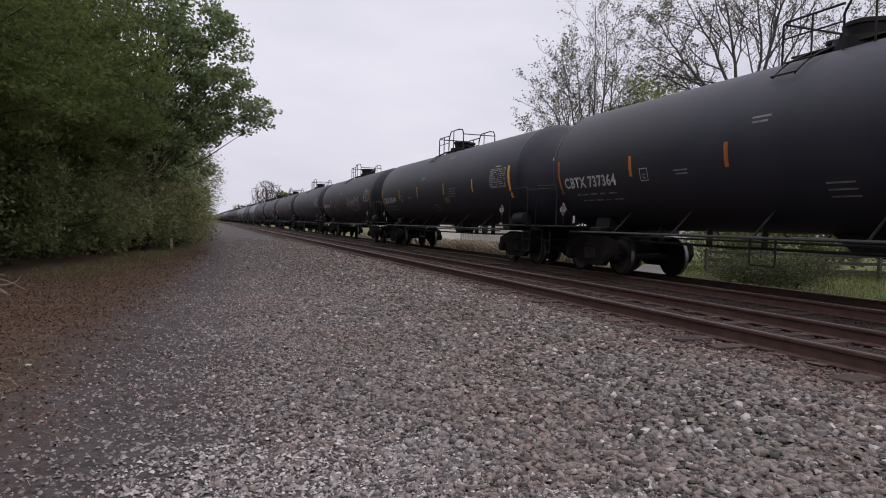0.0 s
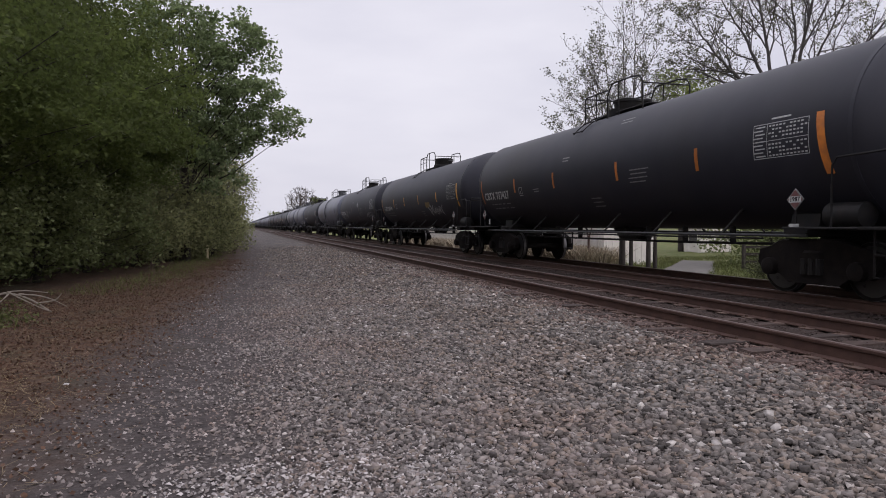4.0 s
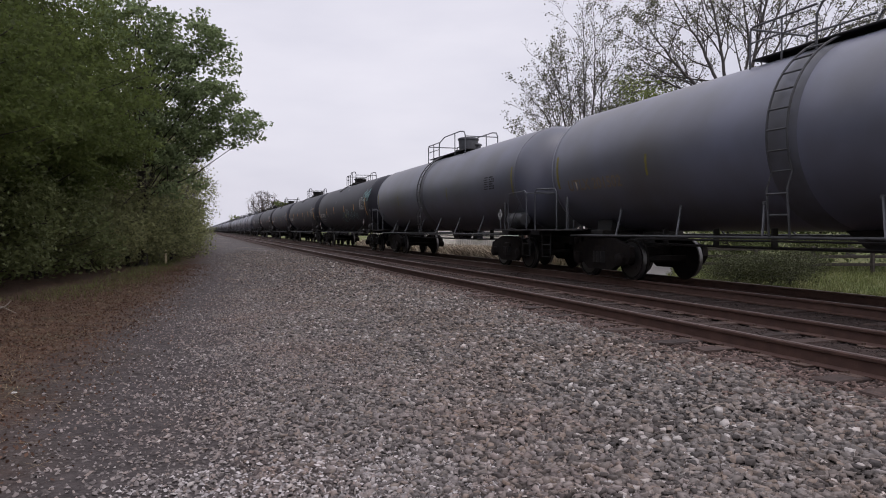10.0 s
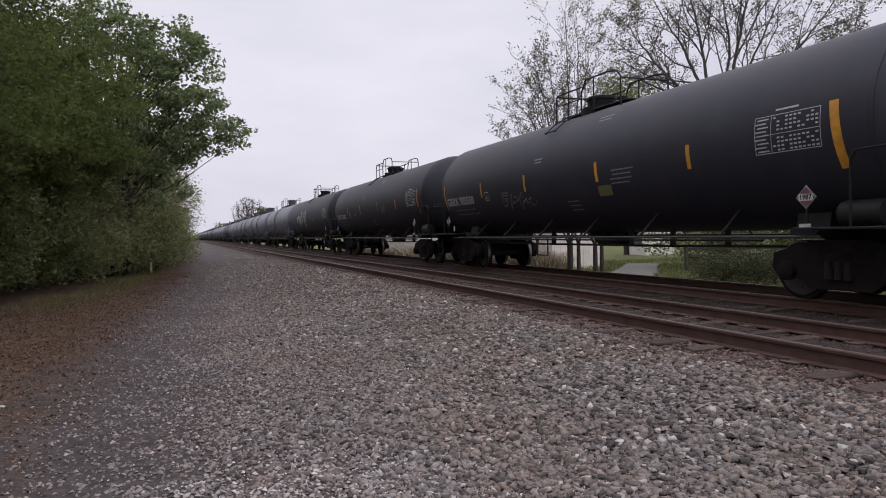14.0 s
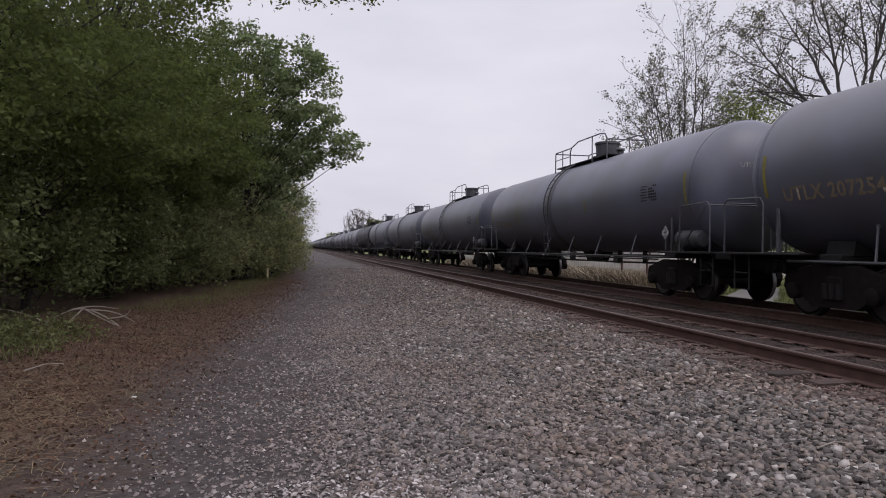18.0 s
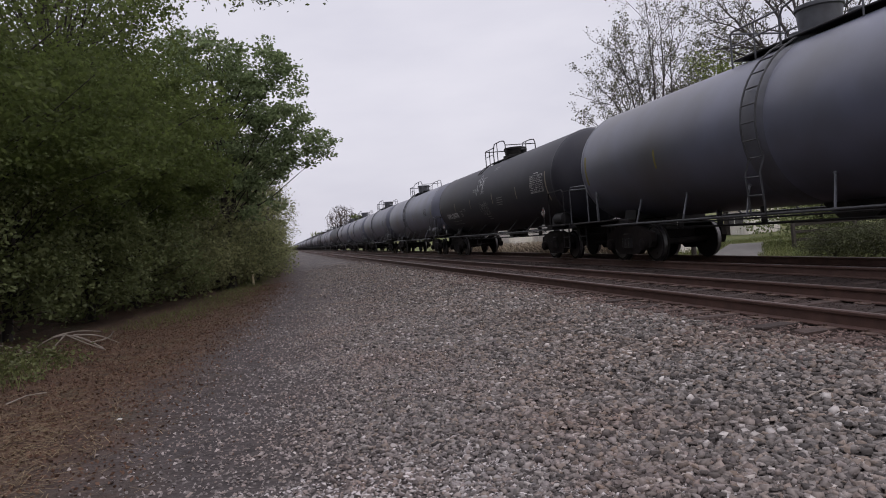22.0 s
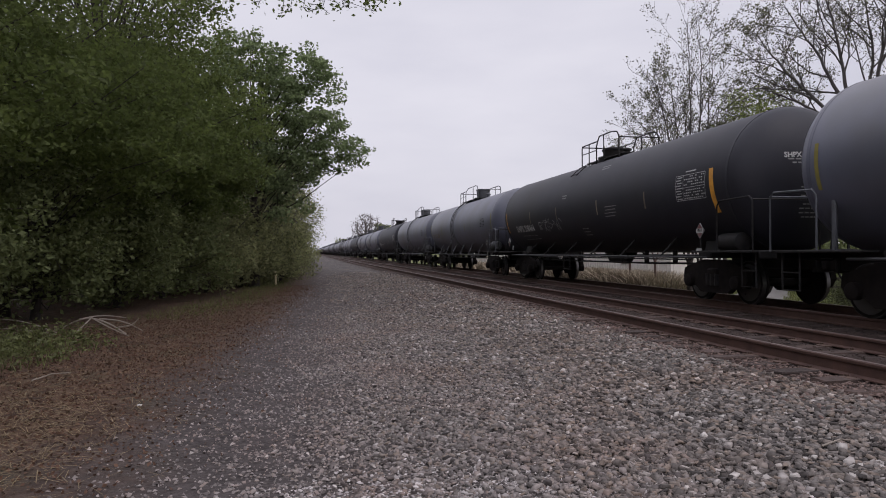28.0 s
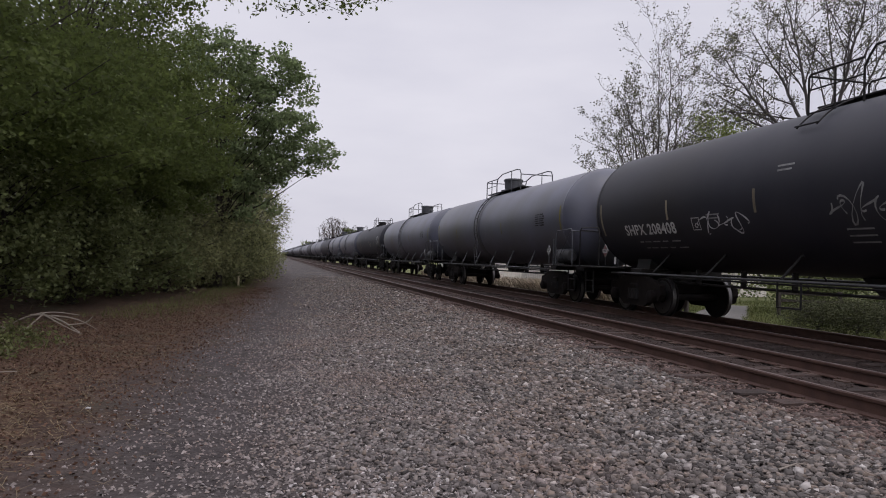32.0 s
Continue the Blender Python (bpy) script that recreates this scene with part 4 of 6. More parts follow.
# sprayed tags: (start along the car, height, width, tallness, strokes, line width, paint)
TAGS = {
    "CBTX 737372": ((-1.2, 2.25, 3.4, 0.95, 10, 0.016, "spray"), (-1.15, 2.2, 3.3, 0.8, 8, 0.03, "pink"), (3.6, 2.0, 1.6, 0.5, 5, 0.02, "dimwhite")),
    "GATX 285949": ((-2.8, 1.88, 2.1, 0.55, 7, 0.035, "spray"), (-2.85, 1.86, 2.0, 0.42, 6, 0.02, "dimwhite")),
    "CBTX 737363": ((-4.2, 1.86, 2.5, 0.55, 8, 0.026, "spray"), (-1.4, 2.0, 1.4, 0.35, 5, 0.018, "dimwhite"), (-0.8, 2.72, 0.5, 0.42, 4, 0.03, "spray"), (7.45, 1.80, 0.75, 0.36, 5, 0.016, "spray"), (4.95, 2.02, 0.6, 0.4, 5, 0.016, "spray")),
    "GBRX 705538": ((-7.0, 3.05, 1.4, 0.75, 7, 0.034, "cyan"), (-0.8, 2.02, 4.4, 0.85, 9, 0.017, "cyan"), (-0.85, 2.0, 4.2, 0.75, 7, 0.008, "dimwhite")),
    "GBRX 705530": ((3.4, 2.0, 1.8, 0.5, 6, 0.02, "dimwhite"),),
    "SHPX 204778": ((0.75, 3.2, 1.2, 0.95, 5, 0.022, "spray"), (0.45, 2.15, 1.15, 0.6, 6, 0.016, "dimwhite")),
    "SHPX 208464": ((3.4, 2.1, 1.8, 0.5, 6, 0.02, "dimwhite"),),
    "SHPX 208408": ((3.6, 2.1, 1.4, 0.5, 5, 0.02, "spray"), (0.2, 2.2, 1.6, 0.7, 5, 0.02, "dimwhite")),
    "": (),
}
# tags on cars whose marks cannot be read, by place in the train
TAGGED = {15: ((4.9, 2.45, 4.2, 1.5, 8, 0.07, "spray"),), 3: ((2.4, 2.0, 1.6, 0.5, 4, 0.02, "dimwhite"),)}

START = {"CBTX": 7.55, "GBRX": 7.65, "UTLX": 7.35, "SHPX": 6.65, "GATX": 7.2}

def bars(name, rows, mat, car, label):
    """Rows of writing too small to read, as thin strips: (y, z, width, height)."""
    sh = Shape()
    for y, z, w, h in rows:
        patch(sh, y, z, w, h)
    tagged(part(name, sh, mat, car, label, 0), kind="stuff")

def dress(car, mark, style, band, seed, spray, tags=()):
    """Adds what is written and stuck on one car's near side."""
    rr = random.Random(mark + style + str(seed))
    grey = style == "grey"
    ink, small = (M["ochre"], M["ochre"]) if grey else (M["white"], M["dimwhite"])
    owner = mark[:4]
    y0 = START.get(owner, 7.3)
    z0 = 1.94 if owner == "SHPX" else 2.08
    if mark:
        size = 0.32 if owner == "GATX" else 0.36
        _, width = letters(owner, size, ink, y0, z0, car)
        letters(mark[5:], size, ink, y0 - width - 0.30 * size, z0, car, "car_number")
        flat_letters(mark, 0.145, M["dimwhite"] if grey else M["white"], car, lambda u, v: on_head(-0.26 + u, ZC + (0.56 if owner == "GATX" else 0.42) + v), "end_mark", 0.03)
    if not grey:
        bars("weight_stencil", [(y0 - 1.05 - 0.15 * k + d, z0 - 0.17 - 0.14 * k, w, 0.032) for k in range(2) for d, w in ((0.50, 0.16), (0.22, 0.26), (-0.15, 0.30), (-0.52, 0.22), (-0.95, 0.34))], small, car, "rows of small stencilled figures")
    if not grey:
        sh = Shape()
        lines = [(-0.30, 0.34 - 0.075 * k, 0.60 - 0.16 * (k % 2), 0.030) for k in range(8 if owner == "GATX" else 2)]
        lines += [] if owner == "GATX" else [(-0.1, -0.22 - 0.085 * k, 0.5 - 0.12 * (k % 3 == 1), 0.026) for k in range(8)]
        for x, dz, w, h in lines:
            for piece in range(4):
                a, b = x - w / 2 + w * piece / 4, x - w / 2 + w * (piece + 0.78) / 4
                sh.add([on_head(u, ZC + dz + v) for u, v in ((a, -h / 2), (b, -h / 2), (b, h / 2), (a, h / 2))], [(0, 1, 2, 3)])
        tagged(part("end_stencil", sh, small, car, "rows of small stencilled writing on the tank end", 0), kind="stuff")
        flat = Shape()
        yb = y0 - (2.95 if owner == "SHPX" else 3.3)
        for dy, dz, w, h in ((0, 0.12, 0.27, 0.018), (0, -0.12, 0.27, 0.018), (0.125, 0, 0.018, 0.24), (-0.125, 0, 0.018, 0.24)):
            patch(flat, yb + dy, z0 + 0.16 + dz, w, h, 0.006)
        box = part("stencil_box", flat, M["white"], car, "small white stencilled square", 0)
        flat_letters("C", 0.13, M["white"], box, lambda u, v: Vector(wrap([(u, v)], yb, z0 + 0.12, 0.007)[0]), "letter", 0.03)
        if owner != "GATX":
            bars("stencil", [(3.1, 2.26, 0.42, 0.028), (3.07, 2.19, 0.35, 0.028)], small, car, "two rows of white stencilled writing")
            bars("stencil", [(-2.5 + 0.04 * k, 2.42 - 0.09 * k, 0.75 - 0.1 * (k % 2), 0.026) for k in range(4)], small, car, "rows of small stencilled writing")
            bars("stencil", [(1.1, 3.0, 0.40, 0.035), (1.12, 2.92, 0.34, 0.035), (-1.4, 3.70, 0.55, 0.03), (-1.42, 3.62, 0.5, 0.03)], small, car, "rows of small stencilled writing")
        bars("stencil", [(-1.5 if owner == "GATX" else -0.3, 1.86 - 0.1 * k, 0.5, 0.03) for k in range(3)], small, car, "rows of small stencilled writing")
        cell = [(-6.65, 2.94, 0.42, 0.028)]
        cell += [(-6.21 + 0.04 * (j % 2), 2.82 - 0.061 * j, 0.22, 0.022) for j in range(9)]
        cell += [(-6.43 - 0.076 * i, 2.82 - 0.061 * j, 0.05, 0.026) for i in range(11) for j in range(9) if rr.random() < 0.72 and j != 4]
        bars("data_panel", cell, small if owner == "GATX" else M["white"], car, "white stencilled data panel")
        sh = Shape()
        for y, z, w, h in ((-6.65, 2.865, 1.2, 0.011), (-6.65, 2.295, 1.2, 0.011), (-6.055, 2.58, 0.011, 0.56), (-7.245, 2.58, 0.011, 0.56), (-6.37, 2.58, 0.009, 0.56), (-6.65, 2.575, 1.2, 0.010)):
            patch(sh, y, z, w, h, 0.006)
        part("panel_frame", sh, M["white"], car, "thin white frame lines of the data panel", 0)
        if owner in ("GATX", "GBRX"):
            sh = Shape()
            gatx = owner == "GATX"
            patch(sh, -2.72 if gatx else -1.75, 2.15 if gatx else 2.02, 0.78 if gatx else 0.5, 0.26 if gatx else 0.24, 0.005, 0.15)
            part("label_plate", sh, M["notice" if gatx else "olive"], car, "weathered label plate", 0)
    else:
        cell = [(-6.0 + 0.04 * (j % 2), 2.76 - 0.07 * j, 0.30, 0.028) for j in range(6)] + [(-6.26 - 0.10 * i, 2.76 - 0.07 * j, 0.08, 0.045) for i in range(4) for j in range(6) if rr.random() < 0.85]
        bars("data_panel", cell, M["frame"], car, "black stencilled data panel")
    for y in (5.75, 2.35, -1.2, -4.4) if mark == "SHPX 204955" else ((4.7, 1.85, -1.55, -4.5) if owner != "GATX" else (4.5, 1.9, -1.1, -4.4)) if not grey else (4.2, -2.3):
        st = Shape()
        patch(st, y, 2.44, 0.10 if band in ("yellow", "orange") else 0.07, 0.44)
        part("reflector", st, M["mustard" if grey else band], car, "upright reflective stripe", 0)
    if grey:
        for y in (-7.85, 7.8):
            st = Shape()
            patch(st, y, 2.55, 0.09, 0.8, 0.005, -0.05)
            part("end_reflector", st, M["mustard"], car, "faded yellow stripe near the tank's end", 0)
        return
    tip = "yellow" if mark == "SHPX 208464" else band
    st = Shape()
    patch(st, -7.5, 2.42, 0.15 if tip in ("yellow", "orange") else 0.09, 0.98, 0.005, -0.10)
    part("end_reflector", st, M[tip], car, "long upright reflective stripe", 0)
    st = Shape()
    patch(st, 7.78, 2.35, 0.08, 0.85, 0.005, -0.06)
    part("end_reflector", st, M[tip], car, "long upright reflective stripe", 0)
    for k, (y, z, w, h, count, width, mat) in enumerate(TAGS.get(mark, ()) + tags):
        scrawl(car, M[mat], seed + 50 * k, y, z, w, h, count, width)

TRAIN = []
for i, (mark, style, band, seed, spray) in enumerate(CARS):
    c = copy_thing(TEMPLATES[style, HOUSING.get(i, True)], pose(X_FAR, i * LENGTH, RAIL_TOP))
    dress(c, mark, style, band, seed, spray, TAGGED.get(i, ()))
    for truck in [o for o in c.children if o.name.split(".")[0] == "truck"]:
        truck.location.y += math.copysign({"GBRX": 0.55, "GATX": 0.5, "CBTX": 0.3, "SHPX": 0.2}.get(mark[:4], 0.0), truck.location.y)
    TRAIN.append((i, c))
for k in (-1,):
    TRAIN.append((k, copy_thing(TEMPLATES["black", True], pose(X_FAR, k * LENGTH, RAIL_TOP))))
for k, ch in enumerate(FAR_STYLES):
    TRAIN.append((len(CARS) + k, copy_thing(TEMPLATES["grey" if ch == "g" else "black", False], pose(X_FAR, 600, RAIL_TOP))))
for tpl in TEMPLATES.values():
    for o in (*tpl.children_recursive, tpl):
        bpy.data.objects.remove(o)

# ---- trees and bushes ----
def leaf_mesh(name, centres, size, mat, seed, droop=0.3, level=0.0):
    """Pointed leaves, each a folded diamond of its own, at the given places."""
    r = np.random.default_rng(seed)
    n = len(centres)
    s = (size * (0.6 + 0.8 * r.random(n)))[:, None]
    d = r.normal(size=(n, 3))
    d[:, 2] = d[:, 2] * 0.6 - droop
    d /= np.linalg.norm(d, axis=1)[:, None]
    w = np.cross(d, r.normal(size=(n, 3)) * (1 - level) + np.array((0, 0, 1.0)) * level)
    w /= np.linalg.norm(w, axis=1)[:, None] + 1e-9
    up = np.cross(w, d)
    a = centres - d * s * 0.5
    b = centres + d * s * 0.5
    l_ = centres + w * s * 0.30 + up * s * 0.08
    r_ = centres - w * s * 0.30 + up * s * 0.08
    v = np.stack([a, l_, b, r_], 1).reshape(-1, 3)
    k = 4 * np.arange(n)[:, None]
    loops = (k + np.array([0, 2, 1, 0, 3, 2])[None]).reshape(-1)
    return fast_mesh(name, v, loops, 3, mat)

class Wood:
    """Tapered branches gathered into one mesh."""
    def __init__(self):
        self.v, self.l, self.n = [], [], 0

    def limb(self, p, q, r0, r1, sides=5):
        p, q = np.asarray(p, float), np.asarray(q, float)
        d = q - p
        d /= np.linalg.norm(d) + 1e-9
        a = np.cross(d, (0.3, 0.9, 0.2) if abs(d[0]) < 0.9 else (0, 0, 1))
        a /= np.linalg.norm(a)
        b = np.cross(d, a)
        t = np.arange(sides) * 2 * math.pi / sides
        ring = np.cos(t)[:, None] * a + np.sin(t)[:, None] * b
        self.v.append(p + ring * r0)
        self.v.append(q + ring * r1)
        i = np.arange(sides)
        j = (i + 1) % sides
        self.l.append((np.stack([i, j, j + sides, i + sides], -1) + self.n).reshape(-1))
        self.n += 2 * sides

    def mesh(self, name, mat):
        return fast_mesh(name, np.concatenate(self.v), np.concatenate(self.l), 4, mat, True)

def grow(wood, tips, r, p, d, length, radius, level, levels, spread, rise, forks=(2, 3), twig=0.006):
    """A limb in bent pieces that divides toward its end."""
    pieces = 3 if level < levels - 1 else 2
    p = np.asarray(p, float)
    d = np.asarray(d, float)
    rad = radius
    for k in range(pieces):
        d = d + r.normal(size=3) * 0.16 + np.array((0, 0, rise * 0.12))
        d /= np.linalg.norm(d)
        q = p + d * length / pieces
        nr = max(twig, radius * (1 - 0.38 * (k + 1) / pieces))
        wood.limb(p, q, rad, nr, 7 if level == 0 else (5 if level < 3 else 3))
        if level >= levels - 1:
            tips.append(q.copy())
        elif level > 0 and k < pieces - 1 and r.random() < 0.75:
            e = d + r.normal(size=3) * spread
            grow(wood, tips, r, q, e / np.linalg.norm(e), length * 0.55, rad * 0.5, level + 1, levels, spread, rise, forks, twig)
        p, rad = q, nr
    if level < levels:
        for _ in range(int(r.integers(forks[0], forks[1] + 1))):
            e = d + r.normal(size=3) * spread + np.array((0, 0, rise * 0.3))
            e /= np.linalg.norm(e)
            grow(wood, tips, r, p, e, length * r.uniform(0.62, 0.85), rad * 0.72, level + 1, levels, spread, rise, forks, twig)

def colonise(r, goals, spine, leaders, step, up, rounds=150, reach=6.0, kill=0.38):
    """Branches that grow step by step toward scattered goals inside a crown."""
    nodes = [np.array(p, float) for p in spine]
    parent = [max(0, k - 1) for k in range(len(spine))]
    fork = len(nodes) - 1
    for line in leaders:
        at = fork
        for p in line:
            a, b = nodes[at], np.array(p, float) + r.normal(size=3) * 0.08
            for f in (1 / 3, 2 / 3, 1.0):
                nodes.append(a + (b - a) * f + r.normal(size=3) * 0.035)
                parent.append(at)
                at = len(nodes) - 1
    goals = goals.copy()
    near = np.full(len(goals), 1e9)
    who = np.zeros(len(goals), int)
    fresh = list(range(len(nodes)))
    children = collections.Counter()
    for _ in range(rounds):
        for k in fresh:
            d = np.linalg.norm(goals - nodes[k], axis=1)
            better = d < near
            near[better], who[better] = d[better], k
        alive = near > kill
        goals, near, who = goals[alive], near[alive], who[alive]
        fresh = []
        live = near < reach
        if not live.any():
            break
        for k in np.unique(who[live]):
            if children[int(k)] > 3:
                continue
            pull = goals[live & (who == k)] - nodes[k]
            d = (pull / np.linalg.norm(pull, axis=1)[:, None]).sum(0)
            d = d / (np.linalg.norm(d) + 1e-6) + np.array((0, 0, up)) + r.normal(size=3) * 0.26
            parent.append(int(k))
            children[int(k)] += 1
            nodes.append(nodes[k] + d / np.linalg.norm(d) * step)
            fresh.append(len(nodes) - 1)
    return np.array(nodes), np.array(parent)

def leafy_tree(name, label, x, y, height, crown, seed, leaf=0.11, count=26000, mat="leaf", base=0.25, clump=0.42, lumps=None, reach=(), lobes=(), layer=0.7):
    """A full-leaved tree: trunk, limbs, and leaf clumps set in an uneven crown. crown: (half width x, half width y)."""
    r = np.random.default_rng(seed)
    z0 = float(ground_z(x, y))
    tree = thing(name, label, "tree" if height > 5 else "bush", "trees beside the path", at=pose(x, y, z0))
    wood, centres = Wood(), []
    zc, hz = height * (base + 1) / 2, height * (1 - base) / 2
    n_clumps = lumps or max(60, int(count / 95))
    pts = r.normal(size=(n_clumps, 3))
    pts /= np.linalg.norm(pts, axis=1)[:, None]
    shell = 0.30 + 0.70 * r.random((n_clumps, 1)) ** 0.55
    bumps = np.array([1 + 0.42 * noise.noise((float(q[0]) * 1.7 + seed, float(q[1]) * 1.7, float(q[2]) * 1.7)) for q in pts])[:, None]
    pts = pts * shell * bumps * np.array((crown[0], crown[1], hz)) + np.array((0, 0, zc))
    if lobes:
        share = np.array([q[6] for q in lobes])
        pick = r.choice(len(lobes), n_clumps, p=share / share.sum())
        ball = r.normal(size=(n_clumps, 3))
        ball /= np.linalg.norm(ball, axis=1)[:, None]
        lobe = np.array([q[:6] for q in lobes])[pick]
        pts = ball * (0.25 + 0.75 * r.random((n_clumps, 1)) ** 0.5) * lobe[:, 3:] + lobe[:, :3]
    pts = pts[pts[:, 2] > 0.25]
    trunk_top = np.array((0.1, 0.0, height * 0.72))
    spine = [np.zeros(3) - (0, 0, 0.3)]
    for k in range(1, 7):
        spine.append(trunk_top * k / 6 + np.array((*r.normal(size=2) * 0.12 * k / 3, 0)))
    rad = 0.018 * height + 0.04
    for k in range(6):
        wood.limb(spine[k], spine[k + 1], rad * (1 - k / 7.5), rad * (1 - (k + 1) / 7.5), 8)
    for q in pts[:: max(1, len(pts) // (28 if layer < 0.4 else 70))]:
        k = min(5, max(1, int(q[2] / height * 6)))
        s = spine[k]
        mid = s * 0.5 + q * 0.5 + r.normal(size=3) * 0.18
        wood.limb(s, mid, rad * 0.13, rad * 0.09, 5)
        wood.limb(mid, q, rad * 0.09, 0.008, 4)
    for line, goals in reach:
        q = r.normal(size=(goals, 3))
        q /= np.linalg.norm(q, axis=1)[:, None]
        mid, ends = np.array(line[len(line) // 2 + 1]), np.array(line)
        q = q * r.random((goals, 1)) ** 0.4 * (np.ptp(ends[:, 0]) * 0.40, 1.5, 0.8) + mid
        nodes, parent = colonise(r, q, [trunk_top * 0.85], (line,), 0.22, -0.04, rounds=60, reach=2.5, kill=0.25)
        for k in range(1, len(nodes)):
            thick = max(0.006, 0.045 - 0.004 * k) if k <= 3 * len(line) else 0.007
            wood.limb(nodes[parent[k]], nodes[k], thick * 1.1, thick, 4)
        sprays = np.repeat(nodes[3 * len(line):], 5, 0)
        extra = sprays + r.normal(size=sprays.shape) * (0.12, 0.12, 0.08)
    per = max(4, count // len(pts))
    c = np.repeat(pts, per, 0) + np.clip(r.normal(size=(len(pts) * per, 3)), -1.7, 1.7) * clump * np.array((1, 1, layer))
    if reach:
        c = np.concatenate([c, extra])
    c = c[c[:, 2] > 0.05]
    part("trunk", wood.mesh("trunk", M["barkdark"]), None, tree)
    part("crown", leaf_mesh("crown", c, leaf, M[mat], seed + 1, 0.3, 0.22), None, tree)
    return tree

def bare_tree(name, label, x, y, height, seed, levels=5, spread=0.42, rise=0.5, stems=3, leaf=0.12, per=2, mat="spring", radius=0.16, bark="barkdark", lean=0.35, trunk=0.2, z_ground=-0.4):
    """A tree in early leaf: every branch shows, with small leaves at the twigs."""
    r = np.random.default_rng(seed)
    tree = thing(name, label, "tree", "trees beyond the train", at=pose(x, y, z_ground))
    wood, tips = Wood(), []
    fork = np.array((0, 0, height * trunk))
    wood.limb((0, 0, -0.3), fork, radius * 1.25, radius, 9)
    for k in range(stems):
        a = 2 * math.pi * k / stems + r.uniform(-0.4, 0.4)
        d = np.array((math.cos(a) * lean, math.sin(a) * lean, 1.0))
        grow(wood, tips, r, fork, d / np.linalg.norm(d), height * 0.32, radius * 0.7, 1, levels, spread, rise)
    part("trunk", wood.mesh("trunk", M[bark]), None, tree)
    tips = np.array(tips)
    if per:
        c = np.repeat(tips, per, 0) + r.normal(size=(len(tips) * per, 3)) * 0.16
        part("crown", leaf_mesh("crown", c, leaf, M[mat], seed + 1, 0.1), None, tree)
    return tree

OAK = "broad-leaved tree in dense dark green leaf beside the path"
BUSH = "dense green undergrowth bush at the edge of the path"
# tall trees
leafy_tree("tree", OAK, -7.0, 13.5, 15.0, (5.2, 4.8), 1, 0.100, 40000, "leaf", 0.22, 0.25, 380, reach=(([(1.0, 0.6, 9.3), (3.0, 1.4, 8.9), (5.0, 2.0, 8.2), (6.8, 2.6, 7.6), (8.6, 3.0, 7.1)], 320),))
leafy_tree("tree", OAK, -9.8, 9.0, 13.0, (4.2, 4.4), 2, 0.11, 17000, "leaf", 0.20, 0.26, 170)
leafy_tree("tree", OAK, -6.2, 21.5, 14.0, (4.8, 5.0), 3, 0.125, 28000, "leaf", 0.2, 0.30, 300)
leafy_tree("tree", OAK, -5.5, 25.5, 10.0, (2.9, 3.4), 11, 0.13, 17000, "leaf", 0.12, 0.44)
leafy_tree("tree", "leaning broad-leaved tree whose crown hangs over the path", -2.15, 29.0, 10.6, (4.1, 4.2), 4, 0.150, 27000, "leafblue", 0.30, 0.22, 420, layer=0.5,
           lobes=((-1.0, 0, 8.1, 2.7, 3.2, 2.3, 0.34), (2.0, 0, 7.3, 2.0, 2.6, 1.8, 0.26), (1.2, 0, 6.2, 2.2, 2.6, 1.3, 0.16), (3.4, 0, 5.6, 1.5, 2.2, 0.75, 0.15), (1.6, 0, 4.9, 1.7, 2.4, 0.9, 0.15), (-0.6, 0, 4.6, 2.2, 3.0, 1.8, 0.2), (1.3, 0, 3.5, 1.3, 2.4, 0.9, 0.10), (-0.2, 0, 9.4, 1.5, 2.0, 1.0, 0.12), (2.4, 0, 8.4, 1.3, 1.9, 1.0, 0.10), (2.5, 0, 9.2, 0.85, 1.3, 0.9, 0.07), (1.2, 0, 8.7, 1.5, 2.2, 1.2, 0.10)))
leafy_tree("tree", OAK, -7.4, 31.0, 15.0, (5.2, 5.0), 5, 0.17, 20000, "leaf", 0.1)
# the next two take the lightened tan leaves, which carry the far verge's brightness
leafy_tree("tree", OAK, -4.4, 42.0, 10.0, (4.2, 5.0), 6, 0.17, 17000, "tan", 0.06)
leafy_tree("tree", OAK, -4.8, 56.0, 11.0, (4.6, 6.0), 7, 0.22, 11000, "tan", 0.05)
leafy_tree("tree", OAK, -5.4, 74.0, 11.0, (5.2, 8.0), 8, 0.28, 8000, "leaf", 0.05)
leafy_tree("tree", OAK, -7.0, 100.0, 12.0, (6.5, 12.0), 9, 0.4, 7000, "leafdark", 0.05)
leafy_tree("tree", OAK, -9.0, 140.0, 12.0, (8.0, 22.0), 10, 0.6, 6000, "leafdark", 0.05)
leafy_tree("tree", OAK, -13.0, 18.0, 8.0, (5.0, 7.0), 31, 0.2, 9000, "leaf", 0.05)
leafy_tree("tree", OAK, -13.5, 34.0, 11.0, (5.0, 8.0), 32, 0.24, 9000, "leafdark", 0.05)
leafy_tree("tree", OAK, -15.0, 3.0, 8.0, (5.0, 6.0), 33, 0.2, 9000, "leafdark", 0.05)
leafy_tree("tree", OAK, -11.0, -9.0, 12.0, (5.0, 7.0), 34, 0.3, 5000, "leafdark", 0.05)
